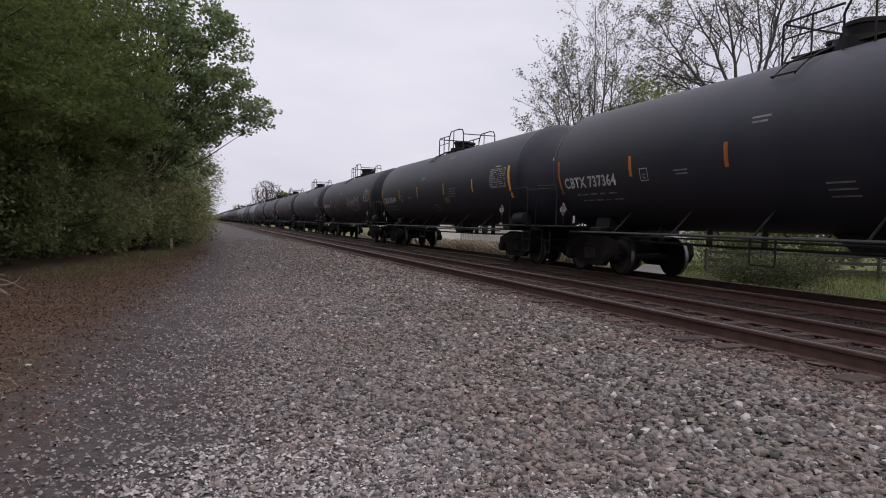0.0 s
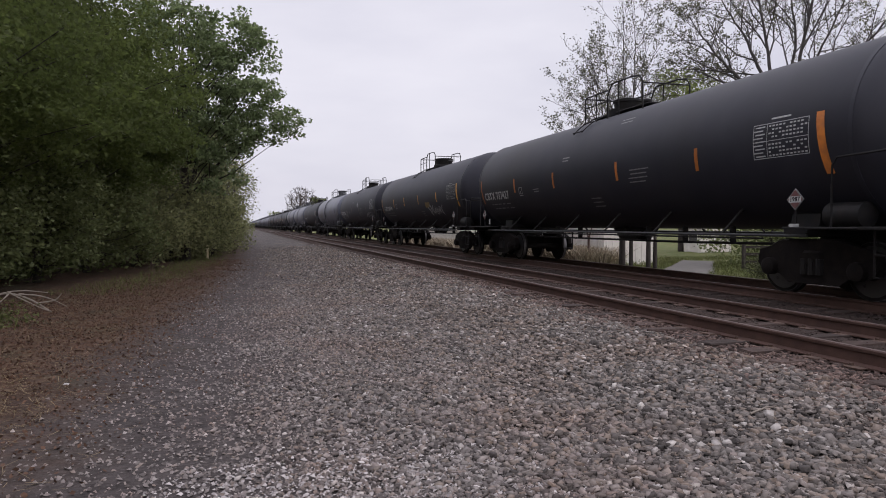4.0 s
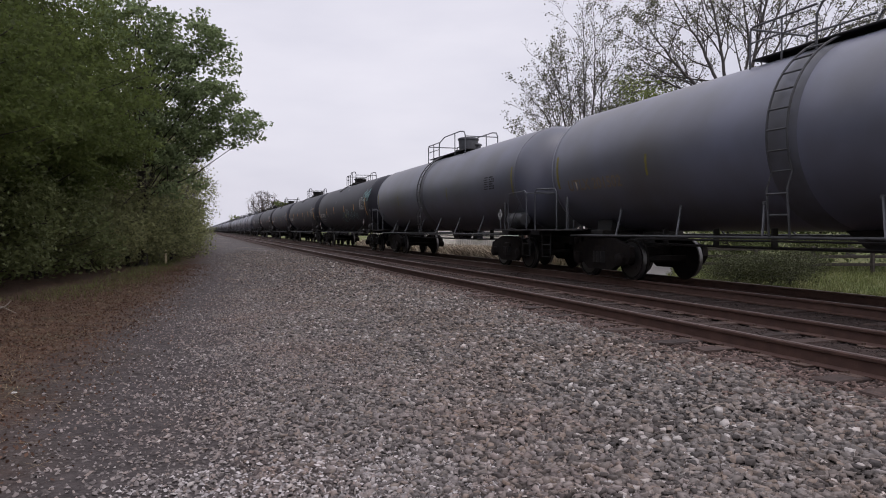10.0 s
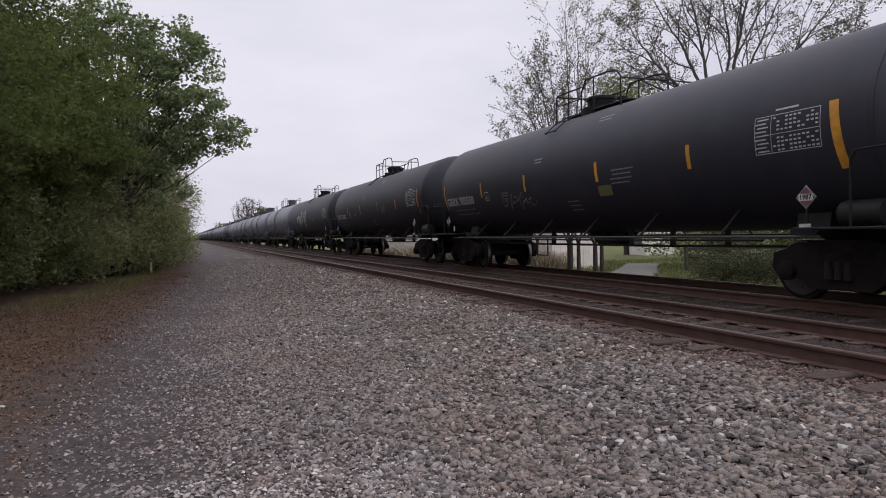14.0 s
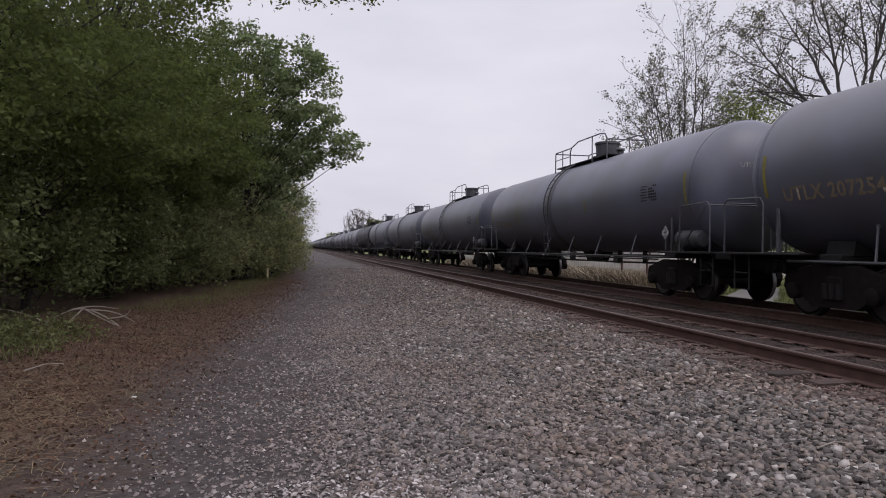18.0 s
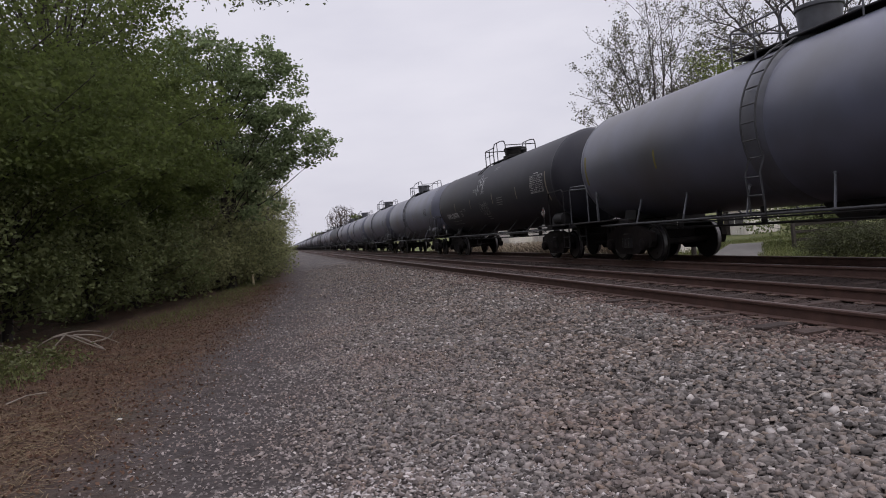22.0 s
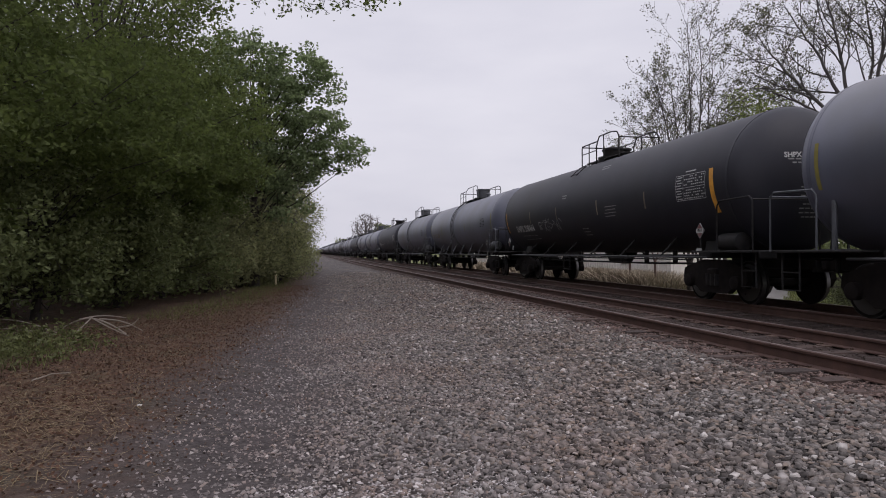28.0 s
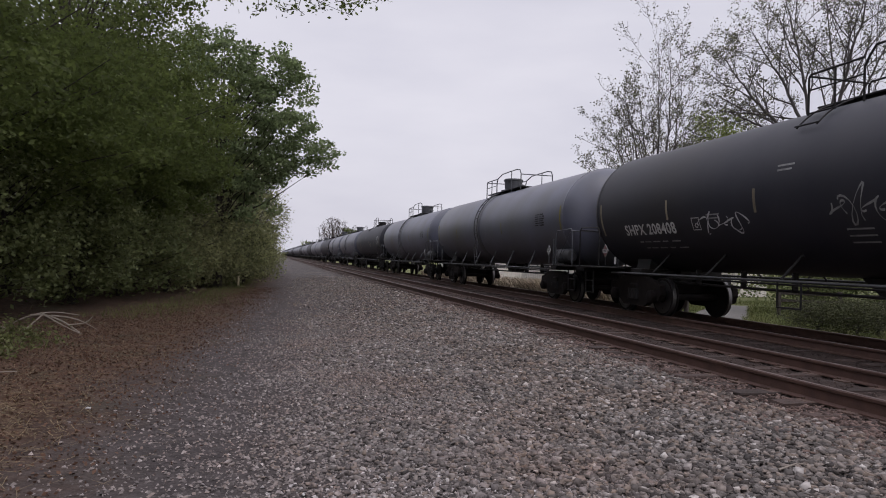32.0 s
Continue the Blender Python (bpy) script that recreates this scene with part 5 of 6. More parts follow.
# young trees whose boughs hang out over the bushes
for k, (y, h, wide) in enumerate(((8.4, 5.6, 2.0), (11.6, 6.2, 2.3), (15.2, 6.6, 2.4), (19.2, 7.2, 2.5), (23.4, 7.8, 2.5))):
    leafy_tree("tree", "young broad-leaved tree with boughs over the verge", verge(y) - 3.0, y, h, (wide, 2.4), 60 + k, 0.078 + 0.0018 * y, 19000, "leaf", 0.42, 0.27, 210, layer=0.38,
               lobes=((1.7, 0, h * 0.66, wide, 2.3, h * 0.22, 0.6), (0.4, 0.8, h * 0.78, 2.0, 2.2, h * 0.2, 0.4), (2.4, -0.5, h * 0.50, 1.3, 1.8, 0.8, 0.25), (1.9, 0.9, h * 0.38, 1.0, 1.5, 0.8, 0.14)))
# bushes along the verge
rr = random.Random(5)
y = 6.5
while y < 80:
    w = 1.6 + 0.012 * y
    # from y = 23 on, leaf colour turns to tan to imitate brighter, hazier light
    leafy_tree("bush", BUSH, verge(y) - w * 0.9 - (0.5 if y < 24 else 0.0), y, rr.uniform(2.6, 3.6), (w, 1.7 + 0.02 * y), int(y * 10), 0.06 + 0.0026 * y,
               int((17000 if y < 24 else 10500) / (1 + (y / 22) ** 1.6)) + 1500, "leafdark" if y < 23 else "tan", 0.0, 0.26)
    y += 2.1 + 0.07 * y
y = 8.0
while y < 60:
    leafy_tree("bush", BUSH, verge(y) - 4.6, y, rr.uniform(4.0, 6.5), (2.2, 2.6), int(y * 10) + 3, 0.15 + 0.002 * y, int(5500 / (1 + y / 40)), "leafdark", 0.0, 0.36)
    y += 4.0
for k, (x, y, h) in enumerate(((-1.6, 38.0, 3.2), (-1.3, 46.0, 3.4), (-0.9, 55.0, 3.6), (-2.2, 35.0, 3.0), (-3.1, 27.6, 3.2), (-2.3, 31.5, 2.8), (-2.7, 29.0, 2.4), (-1.3, 33.5, 2.6), (-0.9, 41.0, 2.8))):
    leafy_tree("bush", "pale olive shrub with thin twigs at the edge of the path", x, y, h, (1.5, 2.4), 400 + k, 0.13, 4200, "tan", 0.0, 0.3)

# trees in early leaf beyond the train
def crown_tree(name, label, x, y, lobes, spine, seed, goals=1300, step=0.34, up=0.25, tip=0.009, leaf=0.16, per=2, mat="spring", bark="barkdark", z_ground=-0.4, thick=2.35, twigs=2, leaders=()):
    """A tree in early leaf whose limbs fill the given lobes (x, y, z, rx, ry, rz, share); x runs across the line of sight."""
    r = np.random.default_rng(seed)
    tree = thing(name, label, "tree", "trees beyond the train", at=pose(x, y, z_ground, 0, 0, -math.degrees(math.atan2(x, y))))
    spots = []
    for cx, cy, cz, rx, ry, rz, share in lobes:
        q = r.normal(size=(int(goals * share), 3))
        q /= np.linalg.norm(q, axis=1)[:, None]
        q *= r.random((len(q), 1)) ** 0.40
        spots.append(q * (rx, ry, rz) + (cx, cy, cz))
    nodes, parent = colonise(r, np.concatenate(spots), spine, leaders, step, up)
    n = len(nodes)
    area, ends = np.zeros(n), np.ones(n, bool)
    ends[parent[1:]] = False
    area[ends] = tip ** thick
    for k in range(n - 1, 0, -1):
        area[parent[k]] += area[k]
    rad = area ** (1 / thick)
    wood = Wood()
    for k in range(1, n):
        p = parent[k]
        wood.limb(nodes[p], nodes[k], min(rad[p], rad[k] * 1.25), rad[k], 3 if rad[k] < 0.03 else (5 if rad[k] < 0.09 else 8))
    thin = np.flatnonzero(rad < tip * 2.6)
    tips = [nodes[thin]]
    for k in thin:
        for _ in range(twigs if ends[k] else twigs // 2):
            d = nodes[k] - nodes[parent[k]]
            d = d / (np.linalg.norm(d) + 1e-6) + r.normal(size=3) * 0.7 + (0, 0, 0.3)
            q = nodes[k] + d / np.linalg.norm(d) * step * r.uniform(0.7, 1.6)
            wood.limb(nodes[k], q, tip * 0.8, tip * 0.5, 3)
            tips.append(q[None])
    part("trunk", wood.mesh("trunk", M[bark]), None, tree)
    if per:
        tips = np.concatenate(tips)
        c = np.repeat(tips, per, 0) + r.normal(size=(len(tips) * per, 3)) * 0.15
        c = c[r.random(len(c)) < 0.62]
        part("crown", leaf_mesh("crown", c, leaf, M[mat], seed + 1, 0.1), None, tree)
    return tree

def bough(wood, tips, r, line, r0, r1, level, counts, lift):
    """A bent branch that carries side branches, which carry twigs in turn."""
    n = len(line)
    steps = np.linalg.norm(np.diff(line, axis=0), axis=1)
    total = float(steps.sum())
    sides = 7 if r0 > 0.05 else (5 if r0 > 0.02 else 3)
    for k in range(n - 1):
        wood.limb(line[k], line[k + 1], r0 + (r1 - r0) * k / (n - 1), r0 + (r1 - r0) * (k + 1) / (n - 1), sides)
    if level >= len(counts) - 1:
        tips.append(line[-1])
        tips.append(line[n // 2])
    if level == len(counts):
        return
    start = 0.34 if level == 0 else 0.16
    for j in range(counts[level]):
        f = start + (0.98 - start) * (j + r.random()) / counts[level]
        at = f * (n - 1)
        k = min(n - 2, int(at))
        p = line[k] + (line[k + 1] - line[k]) * (at - k)
        t = (line[k + 1] - line[k]) / (steps[k] + 1e-6)
        side = np.cross(t, r.normal(size=3))
        side /= np.linalg.norm(side) + 1e-6
        a = r.uniform(0.4, 0.95)
        d = t * math.cos(a) + side * math.sin(a) + (0, 0, lift)
        length = total * r.uniform(0.30, 0.55) * (1.15 - 0.62 * f)
        pieces = 4 if level < 2 else 2
        child = [p]
        for _ in range(pieces):
            d = d / np.linalg.norm(d) + r.normal(size=3) * 0.17 + (0, 0, lift * 0.3)
            child.append(child[-1] + d / np.linalg.norm(d) * length / pieces)
        rad = max(0.0065, (r0 + (r1 - r0) * f) * 0.58)
        bough(wood, tips, r, np.array(child), rad, max(0.0055, rad * 0.35), level + 1, counts, lift)

def fan_tree(name, label, x, y, foot, fork, stems, seed, trunk=0.16, stem=0.075, counts=(9, 6, 4), leaf=0.13, per=3, share=0.8, lift=0.22, mat="spring", bark="barkspring", z_ground=-0.4):
    """A tree in first leaf: a trunk and limbs that fan out through the given points; the tree's x runs across the line of sight."""
    r = np.random.default_rng(seed)
    tree = thing(name, label, "tree", "trees beyond the train", at=pose(x, y, z_ground, 0, 0, -math.degrees(math.atan2(x, y))))
    wood, tips = Wood(), []
    foot, fork = np.array(foot, float), np.array(fork, float)
    mid = (foot + fork) / 2 + (0.08, 0.05, 0)
    wood.limb(foot, mid, trunk * 1.25, trunk * 1.08, 9)
    wood.limb(mid, fork, trunk * 1.08, trunk, 9)
    for line in stems:
        knots = np.array([fork, *line], float)
        way = np.linspace(0, len(knots) - 1, 5 * (len(knots) - 1) + 1)
        pts = np.stack([np.interp(way, range(len(knots)), knots[:, c]) for c in range(3)], -1)
        soft = pts.copy()
        for _ in range(4):
            soft[1:-1] = (soft[:-2] + 2 * soft[1:-1] + soft[2:]) / 4
        soft[1:] += np.cumsum(r.normal(size=(len(soft) - 1, 3)) * 0.045, axis=0)
        bough(wood, tips, r, soft, stem * r.uniform(0.8, 1.15), 0.014, 0, counts, lift)
    part("trunk", wood.mesh("trunk", M[bark]), None, tree)
    tips = np.array(tips)
    c = np.repeat(tips, per, 0) + r.normal(size=(len(tips) * per, 3)) * 0.10
    c = c[r.random(len(c)) < share]
    part("crown", leaf_mesh("crown", c, leaf, M[mat], seed + 1, 0.1), None, tree)
    return tree

fan_tree("tree", "slender tree in first spring leaf beyond the tracks", 22.9, 36.4, (-0.9, 0, -0.4), (-0.85, 0, 2.6),
         (((-1.3, 0.2, 4.4), (-2.5, 0.3, 6.0), (-3.6, 0.4, 7.1), (-4.6, 0.4, 7.8)), ((-1.2, -0.4, 4.6), (-2.1, -0.8, 6.8), (-3.0, -1.2, 8.4), (-3.9, -1.4, 9.5)),
          ((-1.2, 0.4, 4.5), (-2.0, 0.7, 7.0), (-2.6, 1.0, 9.0), (-3.2, 1.2, 10.6)), ((-1.1, 0, 4.6), (-1.7, 0, 7.5), (-2.1, 0, 9.8), (-2.5, 0, 11.5)),
          ((-1.0, 0.5, 4.6), (-1.2, 0.9, 7.8), (-1.5, 1.2, 10.6), (-1.8, 1.3, 12.6)), ((-0.9, -0.3, 4.6), (-0.8, -0.6, 8.2), (-0.9, -0.8, 11.9), (-1.1, -0.9, 14.6)),
          ((-0.8, 0.1, 4.8), (-0.3, 0.3, 8.4), (-0.2, 0.4, 11.9), (-0.4, 0.4, 14.5)), ((-0.6, -0.4, 4.8), (0.1, -0.8, 8.0), (0.3, -1.0, 10.6), (0.4, -1.1, 12.6)),
          ((-0.5, 0.3, 4.7), (0.4, 0.6, 7.3), (0.8, 0.9, 9.2), (0.9, 1.0, 10.8)), ((-0.5, -0.1, 4.2), (0.5, -0.2, 6.0), (1.0, -0.3, 7.6), (1.2, -0.3, 8.8))),
         61, 0.17, 0.086, (10, 6, 4), 0.12, 3, 0.56, 0.14)
fan_tree("tree", "spreading tree with dark limbs and first leaves", 26.8, 27.4, (-1.0, 0, -0.4), (-1.1, 0, 5.6),
         (((-2.0, 0.3, 7.6), (-3.4, 0.6, 8.8), (-4.7, 0.8, 9.4), (-5.5, 0.8, 10.0)), ((-1.9, -0.5, 8.0), (-3.2, -1.0, 9.8), (-4.4, -1.3, 11.4), (-5.2, -1.4, 12.6)),
          ((-1.7, 0.6, 8.4), (-2.6, 1.2, 11.0), (-3.8, 1.6, 13.2), (-4.6, 1.8, 14.8)), ((-1.5, -0.2, 8.6), (-1.9, -0.4, 11.2), (-2.5, -0.5, 13.6), (-2.9, -0.5, 15.6)),
          ((-0.9, 0.5, 8.4), (-0.6, 1.0, 11.0), (-0.9, 1.3, 13.6), (-1.2, 1.4, 16.0)), ((-0.4, -0.4, 8.6), (-0.1, -0.8, 11.4), (0.5, -1.0, 13.8), (0.9, -1.0, 16.0)),
          ((-0.1, 0.2, 8.0), (0.8, 0.4, 10.2), (1.9, 0.6, 12.6), (2.7, 0.7, 14.8)), ((0.1, -0.5, 7.6), (1.7, -0.9, 9.2), (3.2, -1.2, 11.0), (4.6, -1.3, 13.2)),
          ((0.2, 0.4, 7.2), (2.0, 0.8, 8.2), (3.9, 1.0, 9.4), (5.6, 1.1, 11.0))),
         52, 0.24, 0.115, (12, 8, 4), 0.115, 3, 0.56, 0.08)
fan_tree("tree", "spreading tree with dark limbs and first leaves", 35.0, 29.0, (0, 0, -0.4), (0.1, 0, 5.0),
         tuple(((0.5 * math.cos(a), 0.5 * math.sin(a), 7.0), (1.6 * math.cos(a), 1.6 * math.sin(a), 9.6), (k * math.cos(a), k * math.sin(a), 15.5 - k)) for a, k in ((0, 4.5), (1.0, 3.0), (2.1, 4.2), (3.1, 4.8), (4.2, 3.4), (5.2, 2.4))),
         53, 0.22, 0.10, (10, 7, 3), 0.12, 2, 0.8, 0.08)
leafy_tree("tree", "lime-green tree in young leaf beyond the tracks", 28.8, 40.0, 12.6, (2.5, 2.3), 54, 0.17, 6500, "lime", 0.50, 0.42)
crown_tree("tree", "bare grey tree far down the line", 16.9, 200.0, ((0, 0, 8.5, 4.6, 4.0, 4.4, 1.0),), [(0, 0, -0.4), (0, 0, 1.4), (0.1, 0, 3.0)], 55, 520, 0.6, 0.25, 0.035, 0.2, 0, bark="bark", twigs=3)
leafy_tree("tree", "dark pine far down the line", 21.3, 200.0, 10.0, (3.4, 3.2), 56, 0.6, 2200, "leafdark", 0.4)

# open twiggy shrubs under the leaning tree
for k, (x, y, h) in enumerate(((-1.7, 34.5, 6.0), (-1.3, 40.0, 6.2), (-0.8, 47.0, 5.8), (-1.6, 37.0, 4.2), (-2.9, 30.6, 4.6), (-3.4, 27.8, 4.4))):
    crown_tree("shrub", "twiggy olive shrub in thin leaf at the edge of the path", x, y, ((0.3, 0, h * 0.62, 1.7, 2.2, h * 0.40, 1.0),),
               [(-0.4, 0, -0.4), (-0.35, 0, 0.6), (-0.3, 0, 1.2)], 410 + k, 420, 0.3, 0.15, 0.006, 0.13, 5, "tan", "bark", z_ground=-0.1)

# far belt of woods
def woods():
    r = np.random.default_rng(77)
    n = 26000
    a = r.uniform(-1.2, 1.45, n)
    d = 380 + 160 * r.random(n)
    h = 7 + 3.5 * np.sin(a * 31) + 2.5 * np.sin(a * 77)
    c = np.stack([np.sin(a) * d, np.cos(a) * d, r.random(n) ** 0.8 * h], -1)
    c = c[(np.abs(c[:, 0] - 8) > 9)]
    me = leaf_mesh("woods", c, 2.6, M["leafdark"], 78)
    tagged(new("woods", me), "dark far belt of trees on the skyline", "woods", kind="stuff")
woods()

# ---- verge: litter, grass, twigs, post, bag ----
def blades(name, label, mat, pts, size, seed, category="grass"):
    r = np.random.default_rng(seed)
    n = len(pts)
    a = r.random(n) * 6.283
    w = np.stack([np.cos(a), np.sin(a), np.zeros(n)], -1) * 0.005 * (size / 0.15)
    lean = np.stack([r.normal(size=n) * 0.3, r.normal(size=n) * 0.3, np.ones(n)], -1) * (size * (0.4 + 0.9 * r.random(n)))[:, None]
    mid = pts + lean * 0.5
    tip = pts + lean * np.array((1.5, 1.5, 0.92))
    v = np.stack([pts - w, pts + w, mid + w * 0.8, mid - w * 0.8, tip], 1).reshape(-1, 3)
    k = 5 * np.arange(n)[:, None]
    loops = (k + np.array([0, 1, 2, 0, 2, 3, 3, 2, 4])[None]).reshape(-1)
    return tagged(new(name, fast_mesh(name, v, loops, 3, mat)), label, category, kind="stuff")

def scatter(n, x0, x1, y0, y1, seed, keep=None):
    r = np.random.default_rng(seed)
    x, y = x0 + (x1 - x0) * r.random(n), y0 + (y1 - y0) * r.random(n)
    if keep is not None:
        k = keep(x, y, r)
        x, y = x[k], y[k]
    return np.stack([x, y, ground_at(x, y) + 0.004], -1)

def near_verge(lo, hi):
    def k(x, y, r):
        e = np.interp(y, (0, 7, 11, 12.6, 16, 20, 26, 33, 58, 99), (-6.8, -5.6, -4.5, -3.9, -2.75, -2.1, -1.7, -1.5, -0.7, -0.2))
        return ((x - e) > lo + r.normal(size=len(x)) * 0.25) & ((x - e) < hi + r.normal(size=len(x)) * 0.4)
    return k

blades("verge_grass", "patchy green grass at the foot of the bushes", M["grass"], scatter(70000, -9, 1, 15, 50, 91, near_verge(-0.6, 0.5)), 0.12, 92)
def on_earth(x, y, r):
    return near_verge(-0.3, 9.0)(x, y, r) & (x < -1.75 + 0.055 * y + r.normal(size=len(x)) * 0.5)

litter_pts = np.concatenate([scatter(140000, -8, 1, 3.5, 30, 93, on_earth), scatter(12000, -7, -1, -4.0, 3.5, 96, lambda x, y, r: x < -1.45 + r.normal(size=len(x)) * 0.3)])
tagged(new("leaf_litter", leaf_mesh("leaf_litter", litter_pts + np.array((0, 0, 0.008)), 0.032, M["litter"], 94, 0.0)), "brown dead leaves and needles strewn on the verge", "leaf litter", kind="stuff")
def straws():
    r = np.random.default_rng(95)
    p = np.concatenate([scatter(20000, -8, 1, 3.5, 20, 95, on_earth), scatter(9000, -5.0, -0.6, 3.6, 8.6, 105, lambda x, y, r: on_earth(x, y, r) & ((x + 2.6) ** 2 / 1.6 + (y - 5.6) ** 2 / 4.0 < 0.2 + 0.9 * r.random(len(x))))])
    n = len(p)
    a = r.random(n) * 6.283
    d = np.stack([np.cos(a), np.sin(a), r.normal(size=n) * 0.12], -1) * (0.03 + 0.07 * r.random(n))[:, None]
    w = np.stack([-np.sin(a), np.cos(a), np.zeros(n)], -1) * 0.0018
    p = p + np.array((0, 0, 0.018))
    v = np.stack([p - d - w, p - d + w, p + d + w, p + d - w], 1).reshape(-1, 3)
    k = 4 * np.arange(n)[:, None]
    loops = (k + np.array([0, 1, 2, 0, 2, 3])[None]).reshape(-1)
    tagged(new("dry_straw", fast_mesh("dry_straw", v, loops, 3, M["dry"])), "pale dead grass stalks lying on the verge", "dry grass", kind="stuff")
straws()
def off_drive(x, y, r):
    lo = np.interp(x, (13.3, 15.0, 17.0, 19.5, 22), (17.8, 19.4, 21.6, 24.8, 28.0)) + 0.1
    hi = np.interp(x, (13.3, 14.6, 16.2, 18.6, 21.2), (20.8, 21.9, 23.6, 26.4, 29.4)) - 0.1
    return (y < lo) | (y > hi)

blades("meadow_grass", "green grass beyond the tracks", M["grass"], scatter(42000, 12.8, 28, 6, 32, 97, off_drive), 0.22, 98)
blades("tall_dry_grass", "tall dry grass along the far track", M["reed"], np.concatenate([scatter(12000, 12.9, 14.2, 25.5, 60, 99), scatter(14000, 13.0, 15.2, 25.0, 36, 104)]), 0.8, 100)

def weeds():
    r = np.random.default_rng(102)
    p = scatter(1500, -6.6, -2.4, 7.2, 13.0, 101, lambda x, y, r: (x + 4.2) ** 2 / 2.2 + (y - 10.2) ** 2 / 5.0 < 0.1 + 1.1 * r.random(len(x)) ** 1.5)
    c = np.repeat(p, 12, 0) + r.normal(size=(len(p) * 12, 3)) * (0.07, 0.07, 0.0) + np.stack([np.zeros(len(p) * 12)] * 2 + [0.02 + 0.26 * r.random(len(p) * 12) ** 1.5], -1)
    tagged(new("verge_weeds", leaf_mesh("verge_weeds", c, 0.055, M["weed"], 103, 0.0)), "patch of low green weeds among the dead leaves", "weeds", kind="stuff")
weeds()
def in_tuft(x, y, r):
    return (x + 4.3) ** 2 / 2.2 + (y - 9.8) ** 2 / 7.0 < 0.12 + 0.95 * r.random(len(x)) ** 1.3
blades("verge_grass", "rank green grass among the weeds on the verge", M["weed"], scatter(5200, -7.0, -2.8, 6.4, 13.0, 106, in_tuft), 0.20, 107)

def build_twigs():
    fallen = thing("fallen_branch", "bleached fallen branch arching at the foot of the bushes", "branch", at=pose(-3.35, 12.3, -0.04))
    lines = (((0.5, 0.0, 0.0), (0.15, 0.0, 0.22), (-0.3, 0.1, 0.34), (-0.75, 0.1, 0.22), (-1.0, 0.0, 0.0)),
             ((-0.3, 0.1, 0.34), (0.3, -0.2, 0.12), (0.75, -0.3, -0.02)), ((-0.25, 0.1, 0.33), (-0.45, -0.2, 0.1), (-0.6, -0.3, -0.03)),
             ((-0.6, 0.1, 0.0), (-1.4, 0.2, 0.10), (-2.6, 0.3, 0.20)), ((0.3, 0.0, 0.15), (0.6, 0.0, 0.18), (0.72, 0.0, 0.30)),
             ((-0.1, 0.1, 0.30), (0.4, 0.05, 0.26), (0.8, 0.0, 0.08)), ((-0.5, 0.1, 0.30), (-0.1, 0.2, 0.36), (0.4, 0.2, 0.30)),
             ((-1.0, 0.2, 0.06), (-1.6, 0.1, 0.30), (-2.2, 0.1, 0.34)))
    for k, pts in enumerate(lines):
        pts = [(0.78 * a, b, 0.95 * c) for a, b, c in pts]
        for _ in range(2):
            pts = [pts[0]] + [tuple(p[i] * (1 - f) + q[i] * f for i in range(3)) for p, q in zip(pts, pts[1:]) for f in (0.25, 0.75)] + [pts[-1]]
        part("twig", Shape().tube(pts, 0.014 if k else 0.019, 6, 0.006), M["twig"], fallen)
    for k, (x, y, l, a) in enumerate(((-2.75, 8.2, 0.5, 60), (3.72, 4.16, 0.34, 8))):
        d = Vector((math.cos(radians(a)), math.sin(radians(a)), 0)) * l / 2
        z = float(ground_z(x, y)) + 0.03
        solo("stick", Shape().tube([Vector((x, y, z)) - d, Vector((x, y, z + 0.03)), Vector((x, y, z)) + d], 0.008, 6, 0.005), M["twig"], "thin bleached stick lying on the ground", "stick", "sticks")
build_twigs()

def build_post():
    p = thing("marker_post", "short cream-painted marker post at the edge of the path", "post", at=pose(-1.38, 30.8, -0.06))
    part("shaft", Shape().box((0, 0, 0.27), (0.085, 0.07, 0.58), 0.012), M["post"], p)
    part("cap", Shape().box((0, 0, 0.57), (0.095, 0.08, 0.03), 0.008), M["post"], p)
build_post()

def build_bag():
    r = np.random.default_rng(3)
    sh = Shape()
    n, m = 26, 14
    vs = []
    for j in range(m):
        for i in range(n):
            u, w = i / (n - 1) - 0.5, j / (m - 1) - 0.5
            hgt = 0.09 * max(0, 1 - (2 * w) ** 2) * (0.5 + 0.5 * math.cos(u * 9)) + 0.13 * abs(noise.noise((u * 7, w * 6, 2.0))) + 0.06 * noise.noise((u * 19, w * 19, 5))
            vs.append((u * 0.95 + 0.05 * noise.noise((u * 5, w * 5, 9)), w * 0.36 * (1 + 0.3 * math.sin(u * 8)), 0.02 + max(0, hgt)))
    for j in range(m - 1):
        for i in range(n - 1):
            a = j * n + i
            sh.f.append((a, a + 1, a + n + 1, a + n))
    sh.v = vs
    ob = solo("plastic_bag", sh, M["bag"], "crumpled dirty white plastic bag on the verge", "litter")
    ob.matrix_basis = pose(-2.8, 5.67, -0.07, 0, 0, 8)
build_bag()
solo("paper_scrap", Shape().plate([(-0.02, -0.014), (0.02, -0.016), (0.023, 0.013), (-0.014, 0.02)], "z", 0, 0.005), M["white"], "small white paper scrap on the gravel", "litter").matrix_basis = pose(-1.5, 6.7, -0.06, 8, 5, 0)

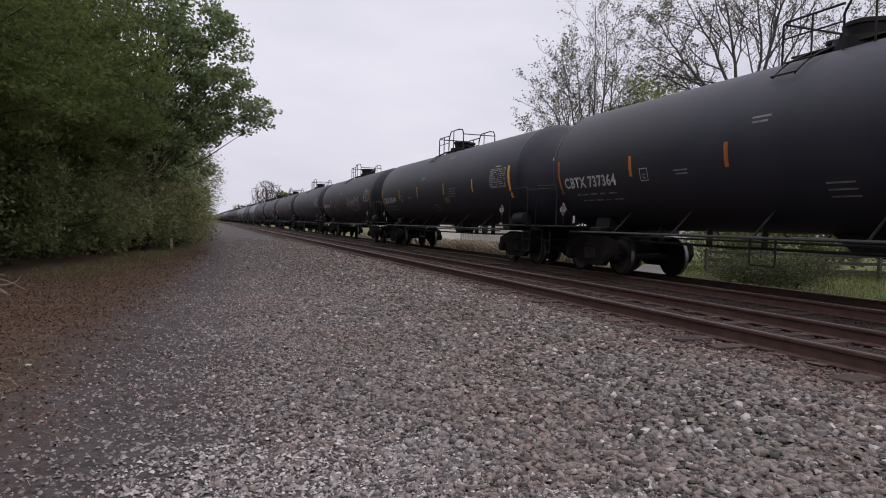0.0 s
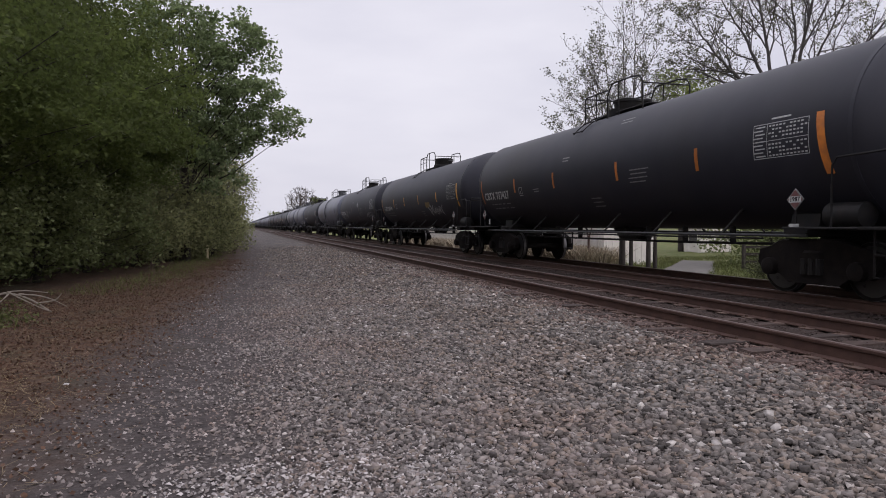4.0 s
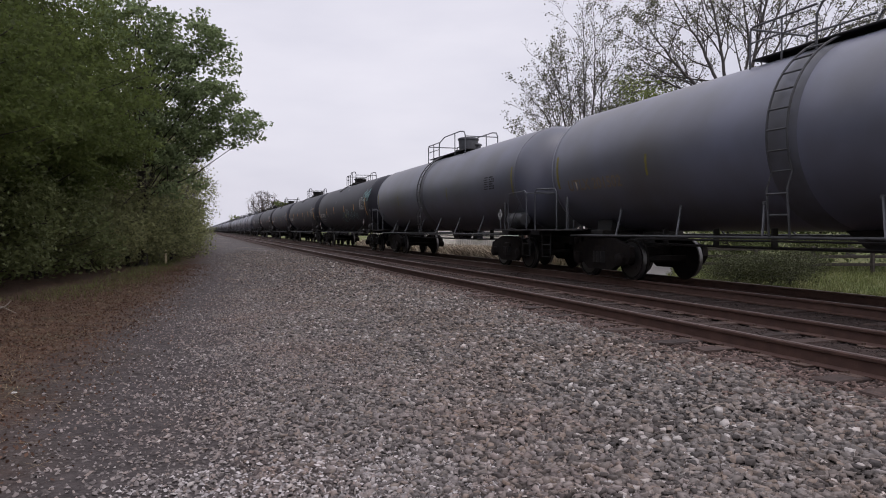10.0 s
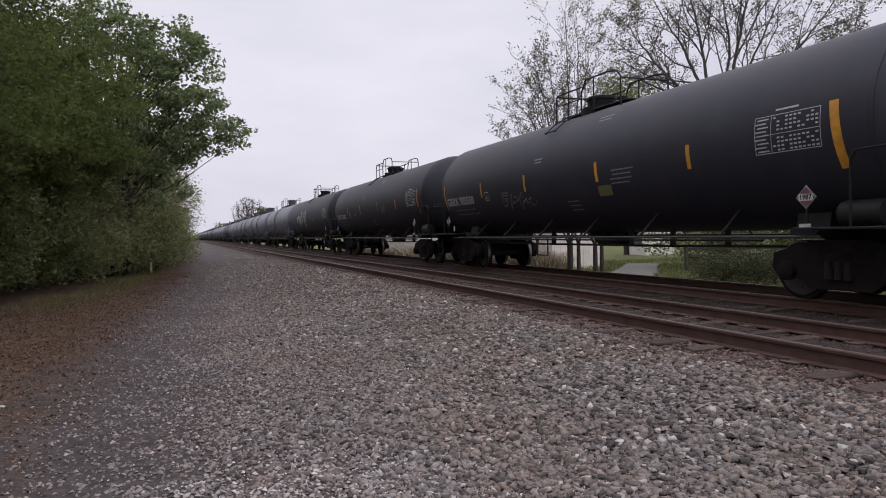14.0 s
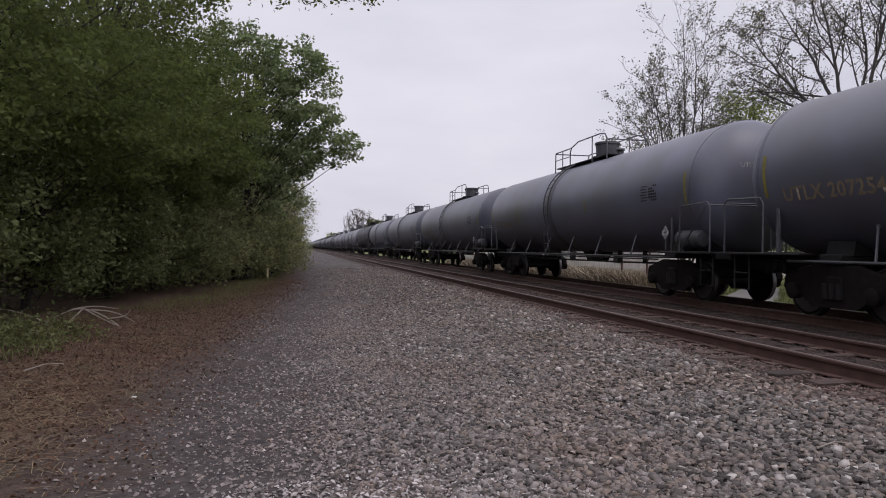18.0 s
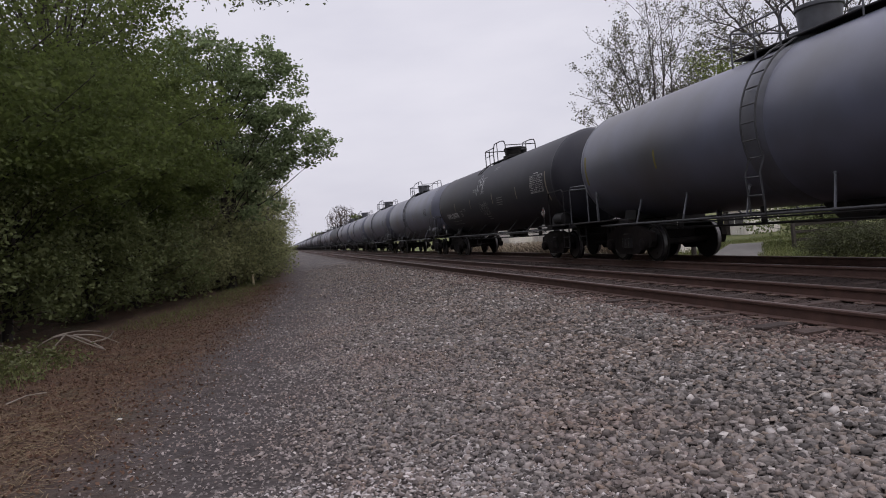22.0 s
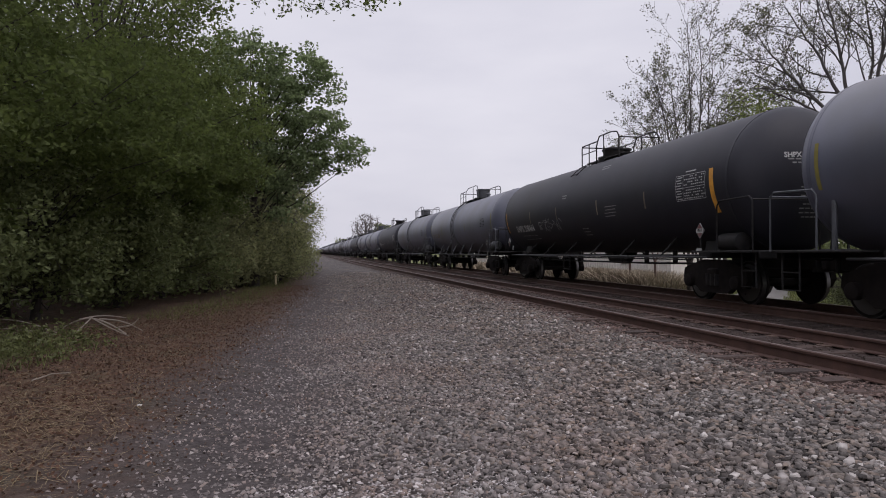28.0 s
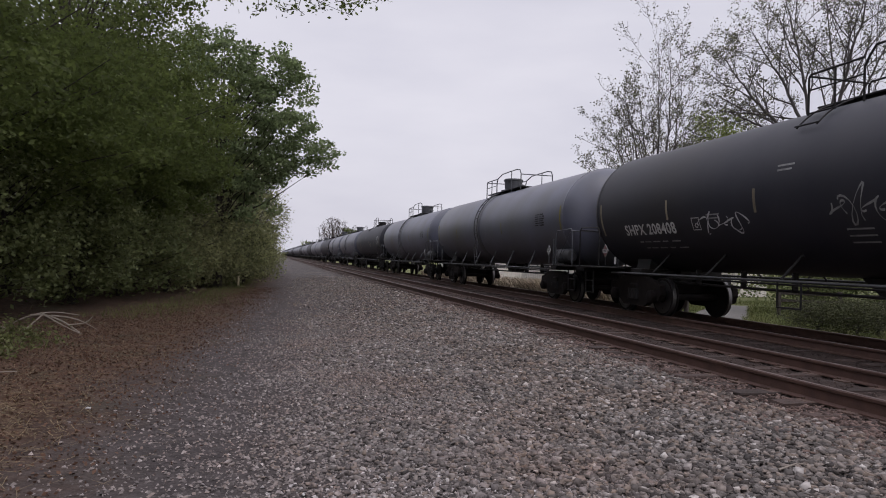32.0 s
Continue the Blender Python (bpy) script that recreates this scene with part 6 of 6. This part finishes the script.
# ---- beyond the tracks: white building, fence, driveway ----
def build_shed(x, y, w, l, h, label):
    b = thing("building", label, "building", "white buildings", at=pose(x, y, -0.45))
    part("wall", Shape().box((w / 2, l / 2, h / 2), (w, l, h), 0.02), M["whitewall"], b, smooth=0)
    n = int(l / 0.3)
    for k in range(n):
        part("siding_strip", Shape().box((-0.012, (k + 0.5) * l / n, h / 2), (0.024, 0.05, h - 0.1), 0.005), M["whitewall"], b, smooth=0)
    for k in range(int(w / 0.3)):
        part("siding_strip", Shape().box(((k + 0.5) * 0.3, -0.012, h / 2), (0.05, 0.024, h - 0.1), 0.005), M["whitewall"], b, smooth=0)
    part("roof", Shape().plate([(-0.3, h), (w / 2, h + 0.5), (w + 0.3, h), (w + 0.3, h + 0.08), (w / 2, h + 0.6), (-0.3, h + 0.08)], "y", -0.2, l + 0.2), M["roof"], b, smooth=0)
    for k in range(2):
        win = part("window", Shape().box((-0.02, l * (0.3 + 0.4 * k), h * 0.6), (0.06, 1.0, 0.8), 0.01), M["whitewall"], b)
        part("pane", Shape().box((-0.055, l * (0.3 + 0.4 * k), h * 0.6), (0.01, 0.85, 0.65)), M["glass"], win, smooth=0)
build_shed(15.4, 27.0, 2.7, 14.0, 2.6, "low white building with ribbed siding behind the tracks")
build_shed(15.5, 46.0, 4.0, 18.0, 2.8, "low white building with ribbed siding further along the tracks")
build_shed(28.8, 38.0, 2.4, 2.4, 1.8, "small white house far behind the fence")


def build_fence():
    f = thing("fence", "dark wooden post-and-rail fence on the grass", "fence")
    a, b = Vector((18.8, 22.2, -0.45)), Vector((34.0, 12.0, -0.4))
    n = 9
    for k in range(n + 1):
        p = a.lerp(b, k / n)
        part("post", Shape().box(p + Vector((0, 0, 0.5)), (0.12, 0.12, 1.15), 0.01), M["fence"], f)
    d = (b - a).normalized()
    turn = d.to_track_quat("Y", "Z").to_matrix()
    for k in range(n):
        mid = a.lerp(b, (k + 0.5) / n)
        for z in (0.38, 0.68, 0.96):
            part("rail", Shape().box(mid + Vector((0, 0, z)), (0.05, (b - a).length / n, 0.11), 0.008, turn), M["fence"], f)
build_fence()

def build_drive():
    pts_l = [(13.3, 17.8), (15.0, 19.4), (17.0, 21.6), (19.5, 24.8), (22.0, 28.0)]
    pts_r = [(13.3, 20.8), (14.6, 21.9), (16.2, 23.6), (18.6, 26.4), (21.2, 29.4)]
    sh = Shape()
    for p, q in zip(pts_l, pts_r):
        sh.v += [(*p, -0.385 if p[0] > 13.4 else -0.36), (*q, -0.385 if q[0] > 13.4 else -0.36)]
    sh.v += [(x, y, z - 0.1) for x, y, z in sh.v]
    m = len(pts_l)
    for k in range(m - 1):
        i = 2 * k
        sh.f += [(i, i + 1, i + 3, i + 2), (i, i + 2, i + 2 + 2 * m, i + 2 * m), (i + 1, i + 1 + 2 * m, i + 3 + 2 * m, i + 3)]
    solo("driveway", sh, M["drive"], "pale gravel driveway across the grass", "driveway", kind="structure")
build_drive()
for k, (x, y, rad) in enumerate(((13.4, 22.1, 0.085), (13.8, 22.2, 0.07), (14.4, 22.0, 0.08), (14.75, 22.1, 0.07), (13.5, 27.0, 0.05), (13.8, 25.4, 0.05), (15.1, 22.6, 0.06), (14.1, 23.4, 0.06))):
    bare_tree("sapling", "slim dark sapling in front of the white building", x, y, 5.0, 200 + k, 3, 0.3, 0.6, 2, 0.1, 1, "spring", rad, "barkred" if rad < 0.06 else "barkdark", 0.28, 0.24)
for k, (x, y, h) in enumerate(((15.2, 16.4, 0.9), (15.8, 15.6, 1.1), (16.8, 15.9, 1.2))):
    leafy_tree("bush", "brown brushwood clump on the grass beyond the tracks", x, y, h, (1.1, 0.9), 340 + k, 0.045, 7000, "brushwood", 0.0, 0.22)
for k, (x, y, h) in enumerate(((20.0, 21.8, 3.0), (23.0, 19.8, 3.4), (26.5, 17.5, 3.2), (30.0, 15.0, 3.6), (19.0, 34.0, 3.2))):
    leafy_tree("bush", "dark shrub behind the fence", x + 1.5, y + 2.0, h, (2.4, 2.4), 300 + k, 0.15, 6000, "leafdark", 0.0)

# ---- what moves ----
GAIN = ((0, 7.9), (1, 9.75), (2, 11.95), (5, 17.45), (6, 18.95), (7, 20.9), (8, 22.2), (9, 24.0), (10, 25.75), (11, 27.4), (12, 29.1), (13, 30.9), (14, 32.8), (15, 34.75),
        (18, 40.15), (19, 41.6), (20, 43.25), (21, 45.0), (23, 48.35), (25, 52.0), (28, 57.3), (29, 58.8), (32, 63.9))

def travelled(t):
    """Metres that the train has come by t seconds."""
    return t * LENGTH - float(np.interp(t, [g[0] for g in GAIN], [g[1] for g in GAIN]))

def motions():
    for i, car in TRAIN:
        walk(car, [(t, pose(X_FAR, i * LENGTH - travelled(t), RAIL_TOP)) for t, _ in GAIN])
        if i >= 32 or i < 0:
            continue
        trucks = [c for c in car.children if c.name.split(".")[0] == "truck"]
        for truck in trucks:
            near = [k for k in range(32 * FPS + 1) if -4 < i * LENGTH - travelled(k / FPS) + truck.location.y < 42]
            for wheel in truck.children:
                if wheel.name.split(".")[0] != "wheelset" or not near:
                    continue
                base = travelled(near[0] / FPS)
                at = wheel.location.copy()
                rows = [] if near[0] == 0 else [(0, pose(*at))]
                rows += [(k / FPS, pose(*at, math.degrees((travelled(k / FPS) - base) / WHEEL_R))) for k in near]
                if near[-1] < 32 * FPS:
                    rows.append((32, rows[-1][1]))
                walk(wheel, rows)

motions()
